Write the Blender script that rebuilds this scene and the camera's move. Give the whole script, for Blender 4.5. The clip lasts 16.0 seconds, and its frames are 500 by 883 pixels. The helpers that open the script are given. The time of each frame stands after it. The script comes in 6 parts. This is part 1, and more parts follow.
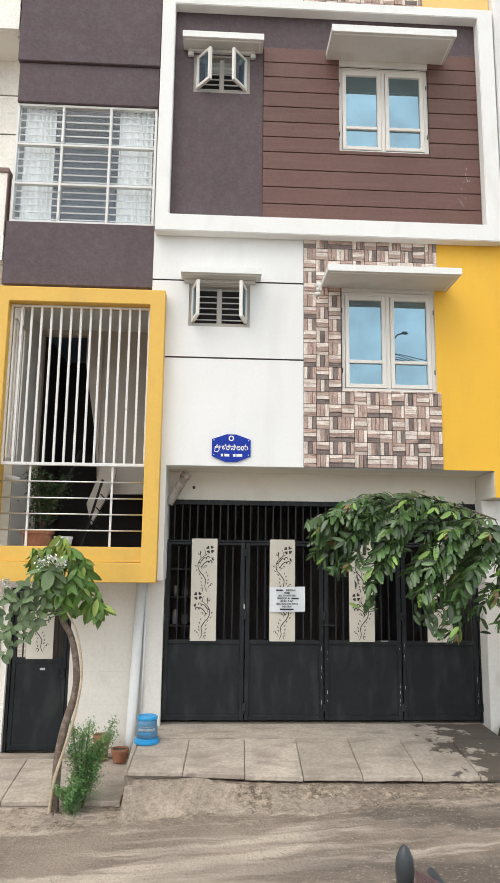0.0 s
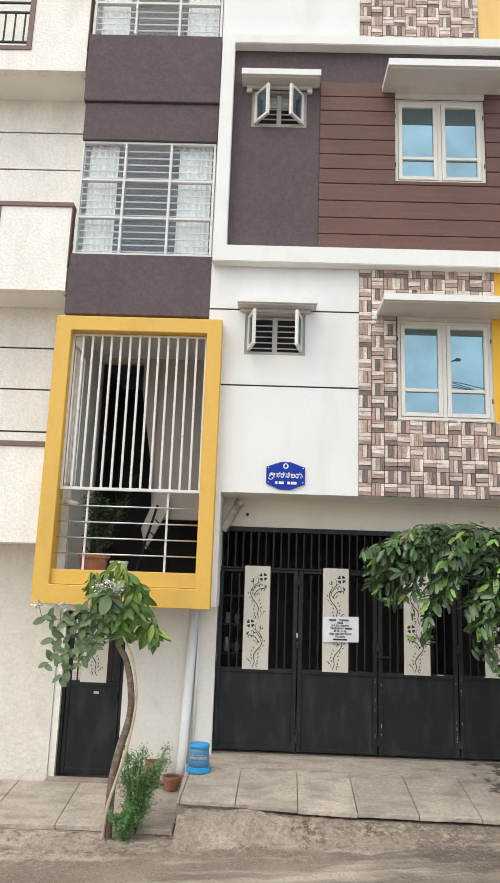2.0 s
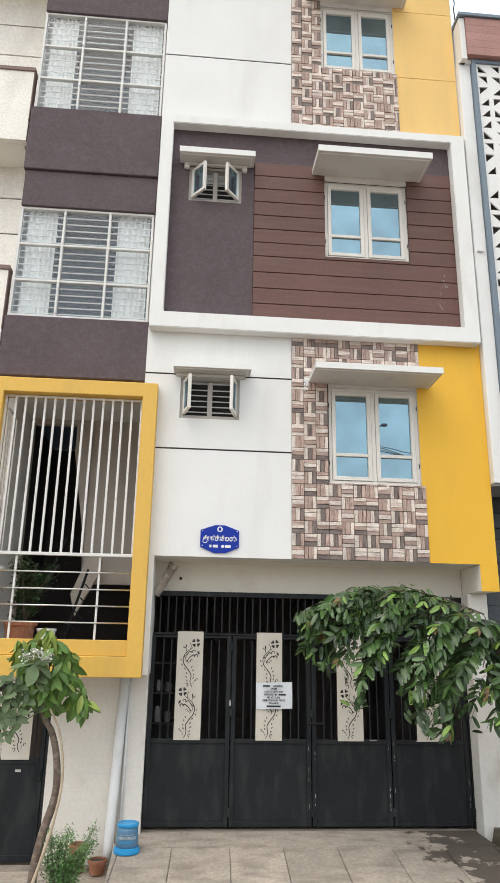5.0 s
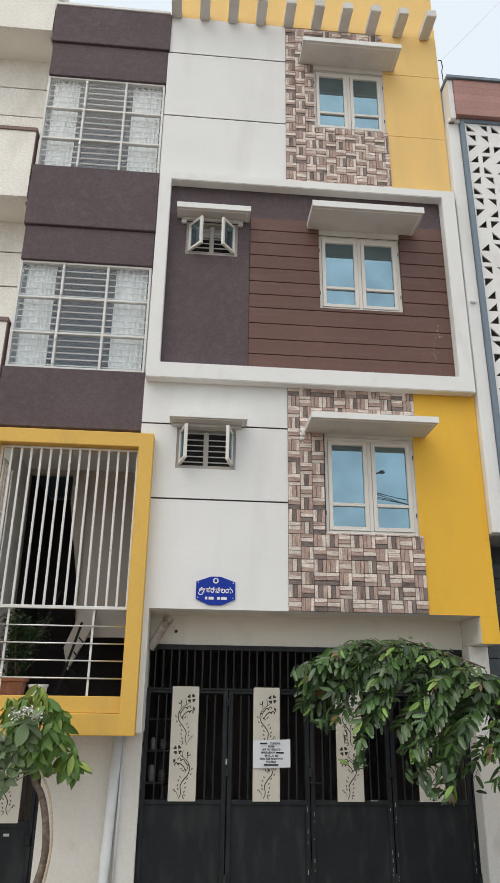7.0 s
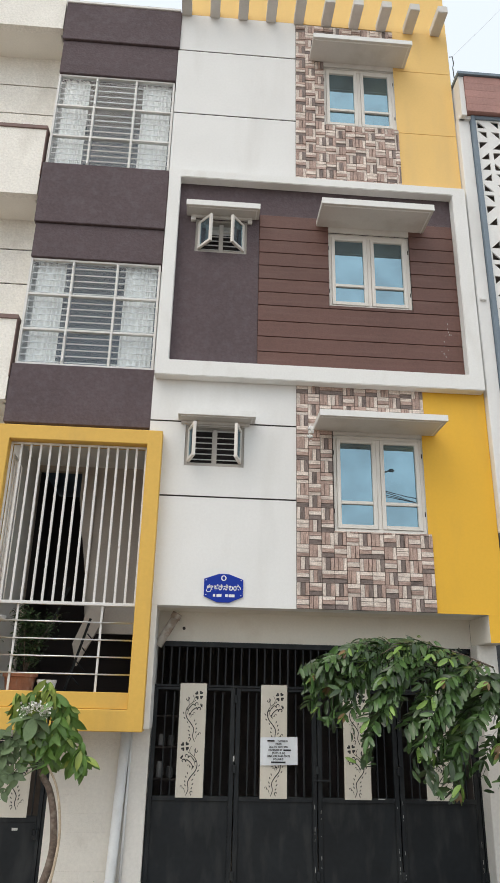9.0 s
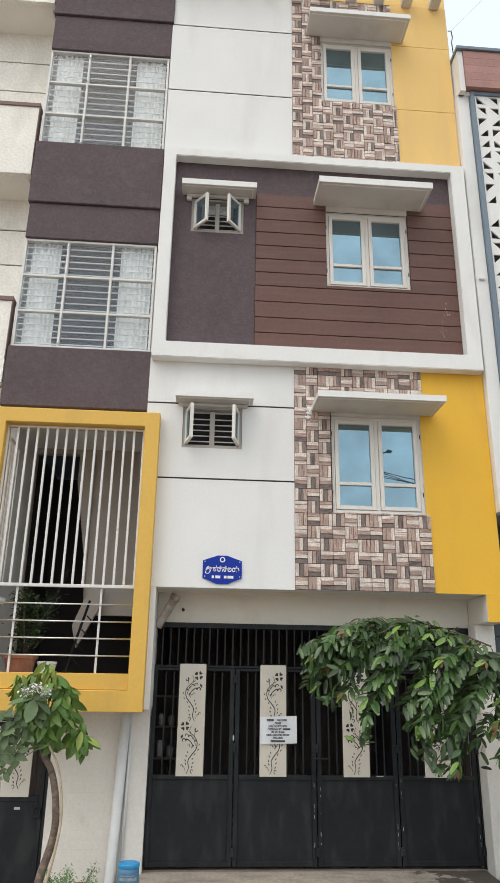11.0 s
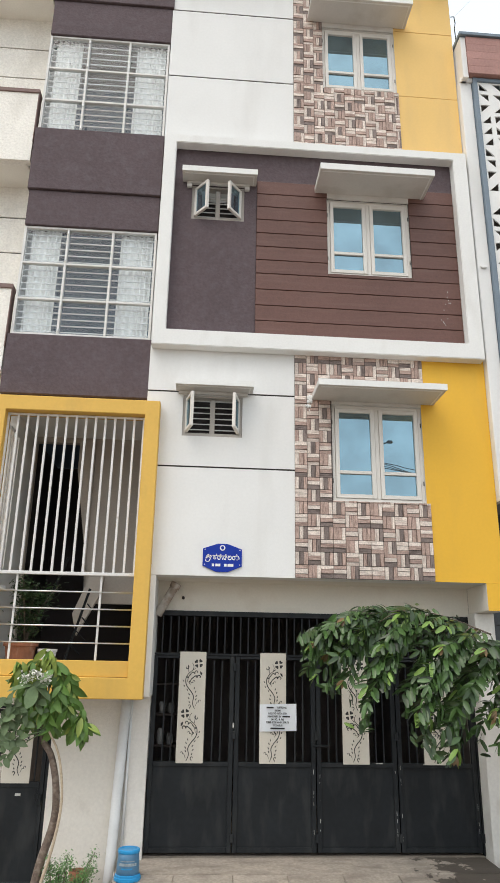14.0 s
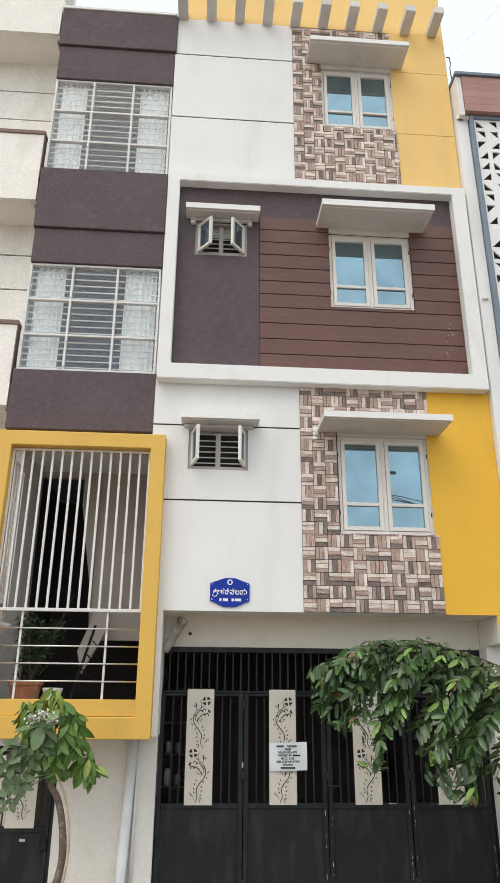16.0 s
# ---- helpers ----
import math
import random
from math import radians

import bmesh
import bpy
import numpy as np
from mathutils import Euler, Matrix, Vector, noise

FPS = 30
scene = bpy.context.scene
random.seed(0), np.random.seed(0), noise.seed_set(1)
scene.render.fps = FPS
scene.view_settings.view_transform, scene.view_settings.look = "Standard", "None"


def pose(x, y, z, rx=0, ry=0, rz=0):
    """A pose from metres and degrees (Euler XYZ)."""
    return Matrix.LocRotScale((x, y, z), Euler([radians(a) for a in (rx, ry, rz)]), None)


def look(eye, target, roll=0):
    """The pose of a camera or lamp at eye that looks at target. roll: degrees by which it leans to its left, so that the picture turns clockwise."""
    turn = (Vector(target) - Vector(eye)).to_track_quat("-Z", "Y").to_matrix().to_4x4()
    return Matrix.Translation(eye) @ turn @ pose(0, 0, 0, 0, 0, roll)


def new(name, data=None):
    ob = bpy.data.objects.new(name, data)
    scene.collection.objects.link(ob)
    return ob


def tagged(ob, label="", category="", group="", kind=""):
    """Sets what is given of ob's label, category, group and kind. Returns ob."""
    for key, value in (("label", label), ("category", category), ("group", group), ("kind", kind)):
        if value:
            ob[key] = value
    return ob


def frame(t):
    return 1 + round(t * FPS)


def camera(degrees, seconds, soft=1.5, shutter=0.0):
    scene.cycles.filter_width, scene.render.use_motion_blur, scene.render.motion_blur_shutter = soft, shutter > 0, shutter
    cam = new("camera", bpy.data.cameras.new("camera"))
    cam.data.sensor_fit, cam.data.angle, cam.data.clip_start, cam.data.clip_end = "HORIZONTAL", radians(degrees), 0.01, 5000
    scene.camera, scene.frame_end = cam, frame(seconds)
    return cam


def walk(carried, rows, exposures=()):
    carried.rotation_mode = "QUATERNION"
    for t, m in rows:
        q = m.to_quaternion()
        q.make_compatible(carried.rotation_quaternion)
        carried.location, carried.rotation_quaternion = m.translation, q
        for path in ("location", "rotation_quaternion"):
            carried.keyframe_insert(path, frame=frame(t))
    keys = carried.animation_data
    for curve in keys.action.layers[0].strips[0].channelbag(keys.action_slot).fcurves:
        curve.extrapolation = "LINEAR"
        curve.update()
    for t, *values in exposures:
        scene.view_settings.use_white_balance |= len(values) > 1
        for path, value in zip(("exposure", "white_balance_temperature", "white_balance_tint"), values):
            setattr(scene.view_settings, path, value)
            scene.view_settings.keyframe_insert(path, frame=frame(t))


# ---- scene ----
cam = camera(39.6, 16.0, soft=0.5)

PATH = [
    (0, (-0.985, -7.728, 1.873), (-0.889, -5.758, 2.202), 0.7),
    (0.5, (-1.009, -7.737, 1.872), (-0.909, -5.788, 2.309), 1.5),
    (1, (-1.068, -7.76, 1.893), (-1.044, -5.812, 2.342), 1.7),
    (1.5, (-1.091, -7.749, 1.897), (-1.117, -5.79, 2.3), 1.8),
    (2, (-1.076, -7.764, 1.897), (-1.116, -5.804, 2.293), 2.0),
    (2.5, (-1.048, -7.767, 1.884), (-1.006, -5.825, 2.359), 1.5),
    (3, (-1.068, -7.779, 1.89), (-0.891, -5.85, 2.389), 1.0),
    (3.5, (-1.099, -7.794, 1.905), (-0.904, -5.863, 2.387), 0.7),
    (4, (-1.118, -7.779, 1.897), (-0.929, -5.848, 2.381), 1.2),
    (4.5, (-1.128, -7.785, 1.896), (-0.928, -5.859, 2.397), 1.5),
    (5, (-1.131, -7.832, 1.898), (-0.976, -5.922, 2.471), 1.0),
    (7.5, (-1.083, -7.834, 1.957), (-0.93, -5.967, 2.655), 0.8),
    (8, (-1.069, -7.852, 1.955), (-0.944, -5.978, 2.643), 1.0),
    (8.5, (-1.103, -7.84, 1.958), (-0.98, -5.965, 2.643), 1.3),
    (9, (-1.088, -7.835, 1.948), (-0.962, -5.963, 2.639), 1.3),
    (9.5, (-1.083, -7.824, 1.955), (-0.953, -5.946, 2.631), 1.0),
    (10, (-1.074, -7.824, 1.957), (-0.949, -5.942, 2.623), 1.0),
    (12.5, (-1.118, -7.792, 1.936), (-0.965, -5.895, 2.55), 0.7),
    (13, (-1.107, -7.791, 1.926), (-0.964, -5.894, 2.543), 0.9),
    (13.5, (-1.072, -7.784, 1.916), (-0.94, -5.885, 2.53), 0.9),
    (14, (-1.082, -7.784, 1.919), (-0.948, -5.887, 2.539), 1.0),
    (14.5, (-1.092, -7.784, 1.93), (-0.963, -5.881, 2.533), 1.2),
    (15, (-1.107, -7.784, 1.935), (-0.98, -5.894, 2.577), 1.1),
    (15.5, (-1.127, -7.775, 1.935), (-1.008, -5.909, 2.646), 0.2),
    (16, (-1.152, -7.764, 1.933), (-1.021, -5.897, 2.64), 0.4),
]
EXPOSURES = [(0.0, 0.12), (0.7, 0.06), (1.5, 0.04), (3.0, 0.05), (3.5, -0.01), (4.5, -0.05), (5.0, -0.04), (7.5, -0.46), (8.5, -0.35), (10.0, -0.27), (12.5, -0.20), (14.0, -0.14), (15.0, -0.13), (16.0, -0.18)]
walk(cam, [(t, look(eye, target, roll)) for t, eye, target, roll in PATH], EXPOSURES)

# ---- light: a bright overcast sky and a weak, wide sun ----
SUN_EL, SUN_AZ = 58.0, 205.0
world = bpy.data.worlds.new("overcast_sky")
scene.world = world
world.use_nodes = True
wn, wl = world.node_tree.nodes, world.node_tree.links
wn.clear()
sky = wn.new("ShaderNodeTexSky")
sky.sky_type, sky.sun_disc = "NISHITA", False
sky.sun_elevation, sky.sun_rotation = radians(SUN_EL), radians(SUN_AZ)
sky.dust_density, sky.ozone_density = 6.0, 1.0
sky_bg = wn.new("ShaderNodeBackground")
sky_bg.inputs["Strength"].default_value = 0.06
cloud_bg = wn.new("ShaderNodeBackground")
cloud_bg.inputs["Color"].default_value = (0.90, 0.97, 1.0, 1)
cloud_bg.inputs["Strength"].default_value = 1.14
both = wn.new("ShaderNodeAddShader")
wout = wn.new("ShaderNodeOutputWorld")
wl.new(sky.outputs[0], sky_bg.inputs["Color"])
wl.new(sky_bg.outputs[0], both.inputs[0])
wl.new(cloud_bg.outputs[0], both.inputs[1])
wl.new(both.outputs[0], wout.inputs["Surface"])

sun_data = bpy.data.lights.new("sun", "SUN")
sun_data.energy, sun_data.angle, sun_data.color = 0.85, radians(40), (1.0, 0.96, 0.90)
sun = new("sun", sun_data)
sun.matrix_world = look((-13, -9, 19), (0, 0, 0))


# ---- materials ----
def mat(name, color, rough=0.7, vary=0.12, scale=2.0, fine=0.06, fine_scale=40.0, bump=0.15, bump_scale=60.0, metal=0.0,
        dirt=None, dirt_amount=0.0, dirt_scale=(1.5, 1.5, 0.5), dirt_edge=(0.52, 0.75), per_object=0.0, per_island=0.0, spec=0.5, depth=0.01):
    m = bpy.data.materials.new(name)
    m.use_nodes = True
    n, l = m.node_tree.nodes, m.node_tree.links
    b = n["Principled BSDF"]
    b.inputs["Roughness"].default_value = rough
    b.inputs["Metallic"].default_value = metal
    b.inputs["Specular IOR Level"].default_value = spec
    geo = n.new("ShaderNodeNewGeometry")

    def noise_at(sc, detail=5.0, stretch=None):
        t = n.new("ShaderNodeTexNoise")
        t.inputs["Scale"].default_value = sc
        t.inputs["Detail"].default_value = detail
        if stretch:
            v = n.new("ShaderNodeVectorMath")
            v.operation = "MULTIPLY"
            v.inputs[1].default_value = stretch
            l.new(geo.outputs["Position"], v.inputs[0])
            l.new(v.outputs[0], t.inputs["Vector"])
        else:
            l.new(geo.outputs["Position"], t.inputs["Vector"])
        return t

    def spread(value, amount):
        r = n.new("ShaderNodeMapRange")
        r.inputs["From Min"].default_value, r.inputs["From Max"].default_value = 0.0, 1.0
        r.inputs["To Min"].default_value, r.inputs["To Max"].default_value = 1 - amount, 1 + amount
        l.new(value, r.inputs["Value"])
        return r.outputs[0]

    def times(a, c):
        x = n.new("ShaderNodeMath")
        x.operation = "MULTIPLY"
        l.new(a, x.inputs[0])
        l.new(c, x.inputs[1])
        return x.outputs[0]

    low, high = noise_at(scale), noise_at(fine_scale, 3.0)
    factor = times(spread(low.outputs["Fac"], vary * 2), spread(high.outputs["Fac"], fine * 2))
    if per_object:
        info = n.new("ShaderNodeObjectInfo")
        factor = times(factor, spread(info.outputs["Random"], per_object))
    if per_island:
        factor = times(factor, spread(geo.outputs["Random Per Island"], per_island))
    mix = n.new("ShaderNodeVectorMath")
    mix.operation = "SCALE"
    mix.inputs[0].default_value = color
    l.new(factor, mix.inputs["Scale"])
    result = mix.outputs[0]
    if dirt:
        d = noise_at(1.0, 8.0, dirt_scale)
        ramp = n.new("ShaderNodeMapRange")
        ramp.inputs["From Min"].default_value, ramp.inputs["From Max"].default_value = dirt_edge
        ramp.inputs["To Max"].default_value = dirt_amount
        l.new(d.outputs["Fac"], ramp.inputs["Value"])
        blend = n.new("ShaderNodeMix")
        blend.data_type = "RGBA"
        l.new(ramp.outputs[0], blend.inputs["Factor"])
        l.new(result, blend.inputs["A"])
        blend.inputs["B"].default_value = (*dirt, 1)
        result = blend.outputs["Result"]
    l.new(result, b.inputs["Base Color"])
    if bump:
        bm_noise = noise_at(bump_scale, 6.0)
        bp = n.new("ShaderNodeBump")
        bp.inputs["Strength"].default_value = bump
        bp.inputs["Distance"].default_value = depth
        l.new(bm_noise.outputs["Fac"], bp.inputs["Height"])
        l.new(bp.outputs[0], b.inputs["Normal"])
    return m


WHITE = mat("white_wall_paint", (0.80, 0.80, 0.785), 0.75, 0.035, 1.2, 0.02, 30, 0.12, 90, dirt=(0.52, 0.50, 0.46), dirt_amount=0.28, dirt_scale=(2.2, 2.2, 0.45))
WHITE_TRIM = mat("white_trim_paint", (0.80, 0.80, 0.78), 0.7, 0.03, 2.0, 0.03, 40, 0.1, 90, dirt=(0.5, 0.46, 0.4), dirt_amount=0.3, dirt_scale=(3, 3, 1.2), dirt_edge=(0.56, 0.8))
CANOPY = mat("canopy_paint", (0.66, 0.64, 0.61), 0.75, 0.05, 2.0, 0.03, 40, 0.15, 80, dirt=(0.42, 0.38, 0.33), dirt_amount=0.4, dirt_scale=(3, 3, 2))
DARK = mat("aubergine_plaster", (0.110, 0.083, 0.090), 0.85, 0.12, 1.6, 0.14, 24, 0.6, 34, dirt=(0.150, 0.128, 0.140), dirt_amount=0.5, dirt_scale=(10.0, 10.0, 10.0), dirt_edge=(0.48, 0.74), spec=0.3, depth=0.012)
BROWN = mat("brown_plank", (0.128, 0.060, 0.047), 0.6, 0.10, 1.4, 0.10, 30, 0.22, 45, per_object=0.08, dirt=(0.17, 0.095, 0.078), dirt_amount=0.45, dirt_scale=(1.5, 6, 22), dirt_edge=(0.5, 0.75))
# near-black for grooves and fittings, and for shade painted into deep rooms
BLACK_AND_SHADE = mat("black_paint_and_room_shade", (0.035, 0.028, 0.028), 0.8, 0.1)
YELLOW = mat("golden_yellow_paint", (0.83, 0.47, 0.035), 0.62, 0.03, 1.0, 0.02, 30, 0.1, 90, dirt=(0.55, 0.32, 0.06), dirt_amount=0.3, dirt_scale=(2.5, 2.5, 0.7), dirt_edge=(0.55, 0.8))
# paler copy of the yellow, with haze over the upper storey mixed in
YELLOW_HAZED = mat("hazed_yellow_paint", (0.85, 0.56, 0.19), 0.65, 0.04, 1.0, 0.02, 30, 0.1, 90, dirt=(0.6, 0.42, 0.2), dirt_amount=0.35, dirt_scale=(2.5, 2.5, 0.6), dirt_edge=(0.52, 0.8))
SOFFIT = mat("cream_soffit_paint", (0.78, 0.74, 0.66), 0.8, 0.04, 2, 0.03, dirt=(0.5, 0.42, 0.33), dirt_amount=0.4, dirt_scale=(2, 2, 2), dirt_edge=(0.58, 0.75))
YELLOW_BOX = mat("mustard_yellow_paint", (0.72, 0.44, 0.085), 0.6, 0.03, 1.2, 0.03, 30, 0.1, 80, dirt=(0.42, 0.27, 0.09), dirt_amount=0.35, dirt_scale=(3, 3, 0.9), dirt_edge=(0.55, 0.8))
PIER = mat("stained_pier_paint", (0.76, 0.735, 0.69), 0.8, 0.06, 2.0, 0.05, 30, 0.2, 60, dirt=(0.40, 0.32, 0.24), dirt_amount=0.6, dirt_scale=(2.6, 2.6, 1.3), dirt_edge=(0.52, 0.72))
GROUT = mat("dark_tile_grout", (0.075, 0.06, 0.055), 0.9, 0.1)
UPVC = mat("cream_window_paint", (0.74, 0.71, 0.66), 0.5, 0.03, 3, 0.03, 60, 0.05)
VENT_FRAME = mat("dull_grey_frame_paint", (0.44, 0.41, 0.375), 0.6, 0.06, 5, 0.05, 60, 0.08)
METAL_WHITE = mat("white_painted_steel", (0.72, 0.71, 0.69), 0.45, 0.06, 6, 0.08, 80, 0.05, dirt=(0.3, 0.2, 0.13), dirt_amount=0.5, dirt_scale=(9, 9, 9), dirt_edge=(0.66, 0.8))
STEEL = mat("stainless_steel", (0.72, 0.72, 0.72), 0.42, 0.05, 8, metal=1.0, bump=0.0)
GATE = mat("charcoal_gate_paint", (0.0112, 0.0138, 0.0166), 0.5, 0.25, 3.0, 0.14, 18, 0.06, 40, dirt=(0.060, 0.063, 0.062), dirt_amount=0.6, dirt_scale=(7, 7, 2.0), dirt_edge=(0.5, 0.85), spec=0.3)
CHIP = mat("bare_primer_chips", (0.5, 0.5, 0.48), 0.7)
PANEL = mat("cream_cutwork_sheet", (0.66, 0.62, 0.54), 0.5, 0.04, 5, 0.03, 60, 0.04)
CUT = mat("dark_cutwork", (0.03, 0.03, 0.03), 0.7, bump=0.0)
PVC = mat("grey_white_pipe", (0.72, 0.73, 0.73), 0.45, 0.05, 4, 0.03, dirt=(0.35, 0.32, 0.28), dirt_amount=0.5, dirt_scale=(5, 5, 2))
CONCRETE = mat("worn_concrete", (0.33, 0.28, 0.228), 0.9, 0.22, 3, 0.15, 60, 0.5, 45, dirt=(0.16, 0.14, 0.12), dirt_amount=0.6, dirt_scale=(4, 4, 4))
# dark brown that holds the shade of spaces behind openings
INSIDE = mat("inner_wall_with_shade", (0.13, 0.105, 0.09), 0.9, 0.15)
# dark tone puts the deep porch's shade into the wall colour
PORCH = mat("porch_wall_with_shade", (0.22, 0.19, 0.175), 0.9, 0.15)
INSIDE_BEIGE = mat("beige_inner_wall", (0.50, 0.45, 0.40), 0.85, 0.06, 2)
# dark blue-grey holds the room's dimness and the panes' sky tint
ROOM = mat("blue_grey_room_dimness", (0.085, 0.135, 0.20), 0.9, 0.08)
CURTAIN = mat("white_curtain", (0.90, 0.885, 0.85), 0.9, 0.06, 8, 0.05)
CREAM_TEX = mat("textured_cream_plaster", (0.87, 0.84, 0.775), 0.85, 0.05, 2, 0.09, 34, 0.8, 26, dirt=(0.5, 0.45, 0.38), dirt_amount=0.3, dirt_scale=(3, 3, 1), depth=0.016)
CREAM = mat("cream_plaster", (0.87, 0.84, 0.77), 0.85, 0.05, 2, 0.03)
MAROON_TRIM = mat("brown_trim_paint", (0.20, 0.13, 0.115), 0.7, 0.1, 4)
SLATE = mat("dark_slate", (0.045, 0.052, 0.058), 0.6, 0.25, 5, 0.2, 40, 0.7, 30, per_object=0.45)
JALI_FRAME = mat("grey_blue_frame_paint", (0.17, 0.22, 0.27), 0.55, 0.06)
FASCIA = mat("red_brown_wood_cladding", (0.38, 0.20, 0.17), 0.55, 0.10, 3, 0.12, 30, 0.15, per_object=0.1)
# darkened grey that paints shade on an inner wall and an underside
SHADE_INNER = mat("balcony_and_soffit_shade", (0.20, 0.20, 0.20), 0.9, 0.1)


def glass_film():
    """Reflective window film: a bluish mirror over a dim grey room."""
    m = bpy.data.materials.new("blue_reflective_glass")
    m.use_nodes = True
    n, l = m.node_tree.nodes, m.node_tree.links
    n.clear()
    df, gl, mx, out = (n.new("ShaderNode" + k) for k in ("BsdfDiffuse", "BsdfGlossy", "MixShader", "OutputMaterial"))
    df.inputs["Color"].default_value = (0.085, 0.09, 0.10, 1)
    gl.inputs["Color"].default_value = (0.38, 0.60, 0.71, 1)
    gl.inputs["Roughness"].default_value = 0.008
    mx.inputs[0].default_value = 0.62
    geo, t, bp = n.new("ShaderNodeNewGeometry"), n.new("ShaderNodeTexNoise"), n.new("ShaderNodeBump")
    t.inputs["Scale"].default_value = 2.2
    bp.inputs["Strength"].default_value, bp.inputs["Distance"].default_value = 0.03, 0.02
    l.new(geo.outputs["Position"], t.inputs["Vector"])
    l.new(t.outputs["Fac"], bp.inputs["Height"])
    l.new(bp.outputs[0], gl.inputs["Normal"])
    dust, amount = n.new("ShaderNodeTexNoise"), n.new("ShaderNodeMapRange")
    dust.inputs["Scale"].default_value, dust.inputs["Detail"].default_value = 1.9, 6.0
    amount.inputs["From Min"].default_value, amount.inputs["From Max"].default_value = 0.3, 0.7
    amount.inputs["To Min"].default_value, amount.inputs["To Max"].default_value = 0.42, 0.64
    l.new(geo.outputs["Position"], dust.inputs["Vector"])
    l.new(dust.outputs["Fac"], amount.inputs["Value"])
    l.new(amount.outputs[0], mx.inputs[0])
    l.new(df.outputs[0], mx.inputs[1])
    l.new(gl.outputs[0], mx.inputs[2])
    l.new(mx.outputs[0], out.inputs["Surface"])
    return m


def clear_glass():
    m = bpy.data.materials.new("clear_window_glass")
    m.use_nodes = True
    n, l = m.node_tree.nodes, m.node_tree.links
    n.clear()
    tr, gl, mx, out = (n.new("ShaderNode" + k) for k in ("BsdfTransparent", "BsdfGlossy", "MixShader", "OutputMaterial"))
    tr.inputs["Color"].default_value = (0.94, 0.965, 0.98, 1)
    gl.inputs["Roughness"].default_value = 0.03
    mx.inputs[0].default_value = 0.06
    l.new(tr.outputs[0], mx.inputs[1])
    l.new(gl.outputs[0], mx.inputs[2])
    l.new(mx.outputs[0], out.inputs["Surface"])
    return m


FILM, GLASS = glass_film(), clear_glass()


# ---- building tools ----
def box(bm, x0, x1, y0, y1, z0, z1):
    vs = [bm.verts.new(p) for p in ((x0, y0, z0), (x1, y0, z0), (x1, y1, z0), (x0, y1, z0), (x0, y0, z1), (x1, y0, z1), (x1, y1, z1), (x0, y1, z1))]
    for f in ((3, 2, 1, 0), (4, 5, 6, 7), (0, 1, 5, 4), (1, 2, 6, 5), (2, 3, 7, 6), (3, 0, 4, 7)):
        bm.faces.new([vs[i] for i in f])
    return bm


def bars(*boxes):
    bm = bmesh.new()
    for b in boxes:
        box(bm, *b)
    return bm


def soft(bm, r=0.006, seg=1):
    bmesh.ops.bevel(bm, geom=list(bm.edges), offset=r, segments=seg, affect="EDGES", clamp_overlap=True)
    return bm


def tube(bm, pts, radii, sides=8, caps=True):
    """A round tube along a list of points, with a radius at each point."""
    pts = [Vector(p) for p in pts]
    if not hasattr(radii, "__len__"):
        radii = [radii] * len(pts)
    rings, side = [], None
    for i, p in enumerate(pts):
        d = (pts[min(i + 1, len(pts) - 1)] - pts[max(i - 1, 0)]).normalized()
        if side is None:
            side = d.orthogonal().normalized()
        side = (side - d * side.dot(d)).normalized()
        up = d.cross(side)
        rings.append([bm.verts.new(p + (side * math.cos(2 * math.pi * k / sides) + up * math.sin(2 * math.pi * k / sides)) * radii[i]) for k in range(sides)])
    for a, b in zip(rings, rings[1:]):
        for k in range(sides):
            bm.faces.new((a[k], a[(k + 1) % sides], b[(k + 1) % sides], b[k]))
    if caps:
        bm.faces.new(rings[0][::-1])
        bm.faces.new(rings[-1])
    return bm


def lathe(bm, profile, centre, sides=24):
    """A turned shape: profile is a list of radius, height."""
    cx, cy, cz = centre
    rings = [[bm.verts.new((cx + max(r, 0.0005) * math.cos(2 * math.pi * k / sides), cy + max(r, 0.0005) * math.sin(2 * math.pi * k / sides), cz + h)) for k in range(sides)] for r, h in profile]
    for a, b in zip(rings, rings[1:]):
        for k in range(sides):
            bm.faces.new((a[k], a[(k + 1) % sides], b[(k + 1) % sides], b[k]))
    bm.faces.new(rings[0][::-1])
    bm.faces.new(rings[-1])
    return bm


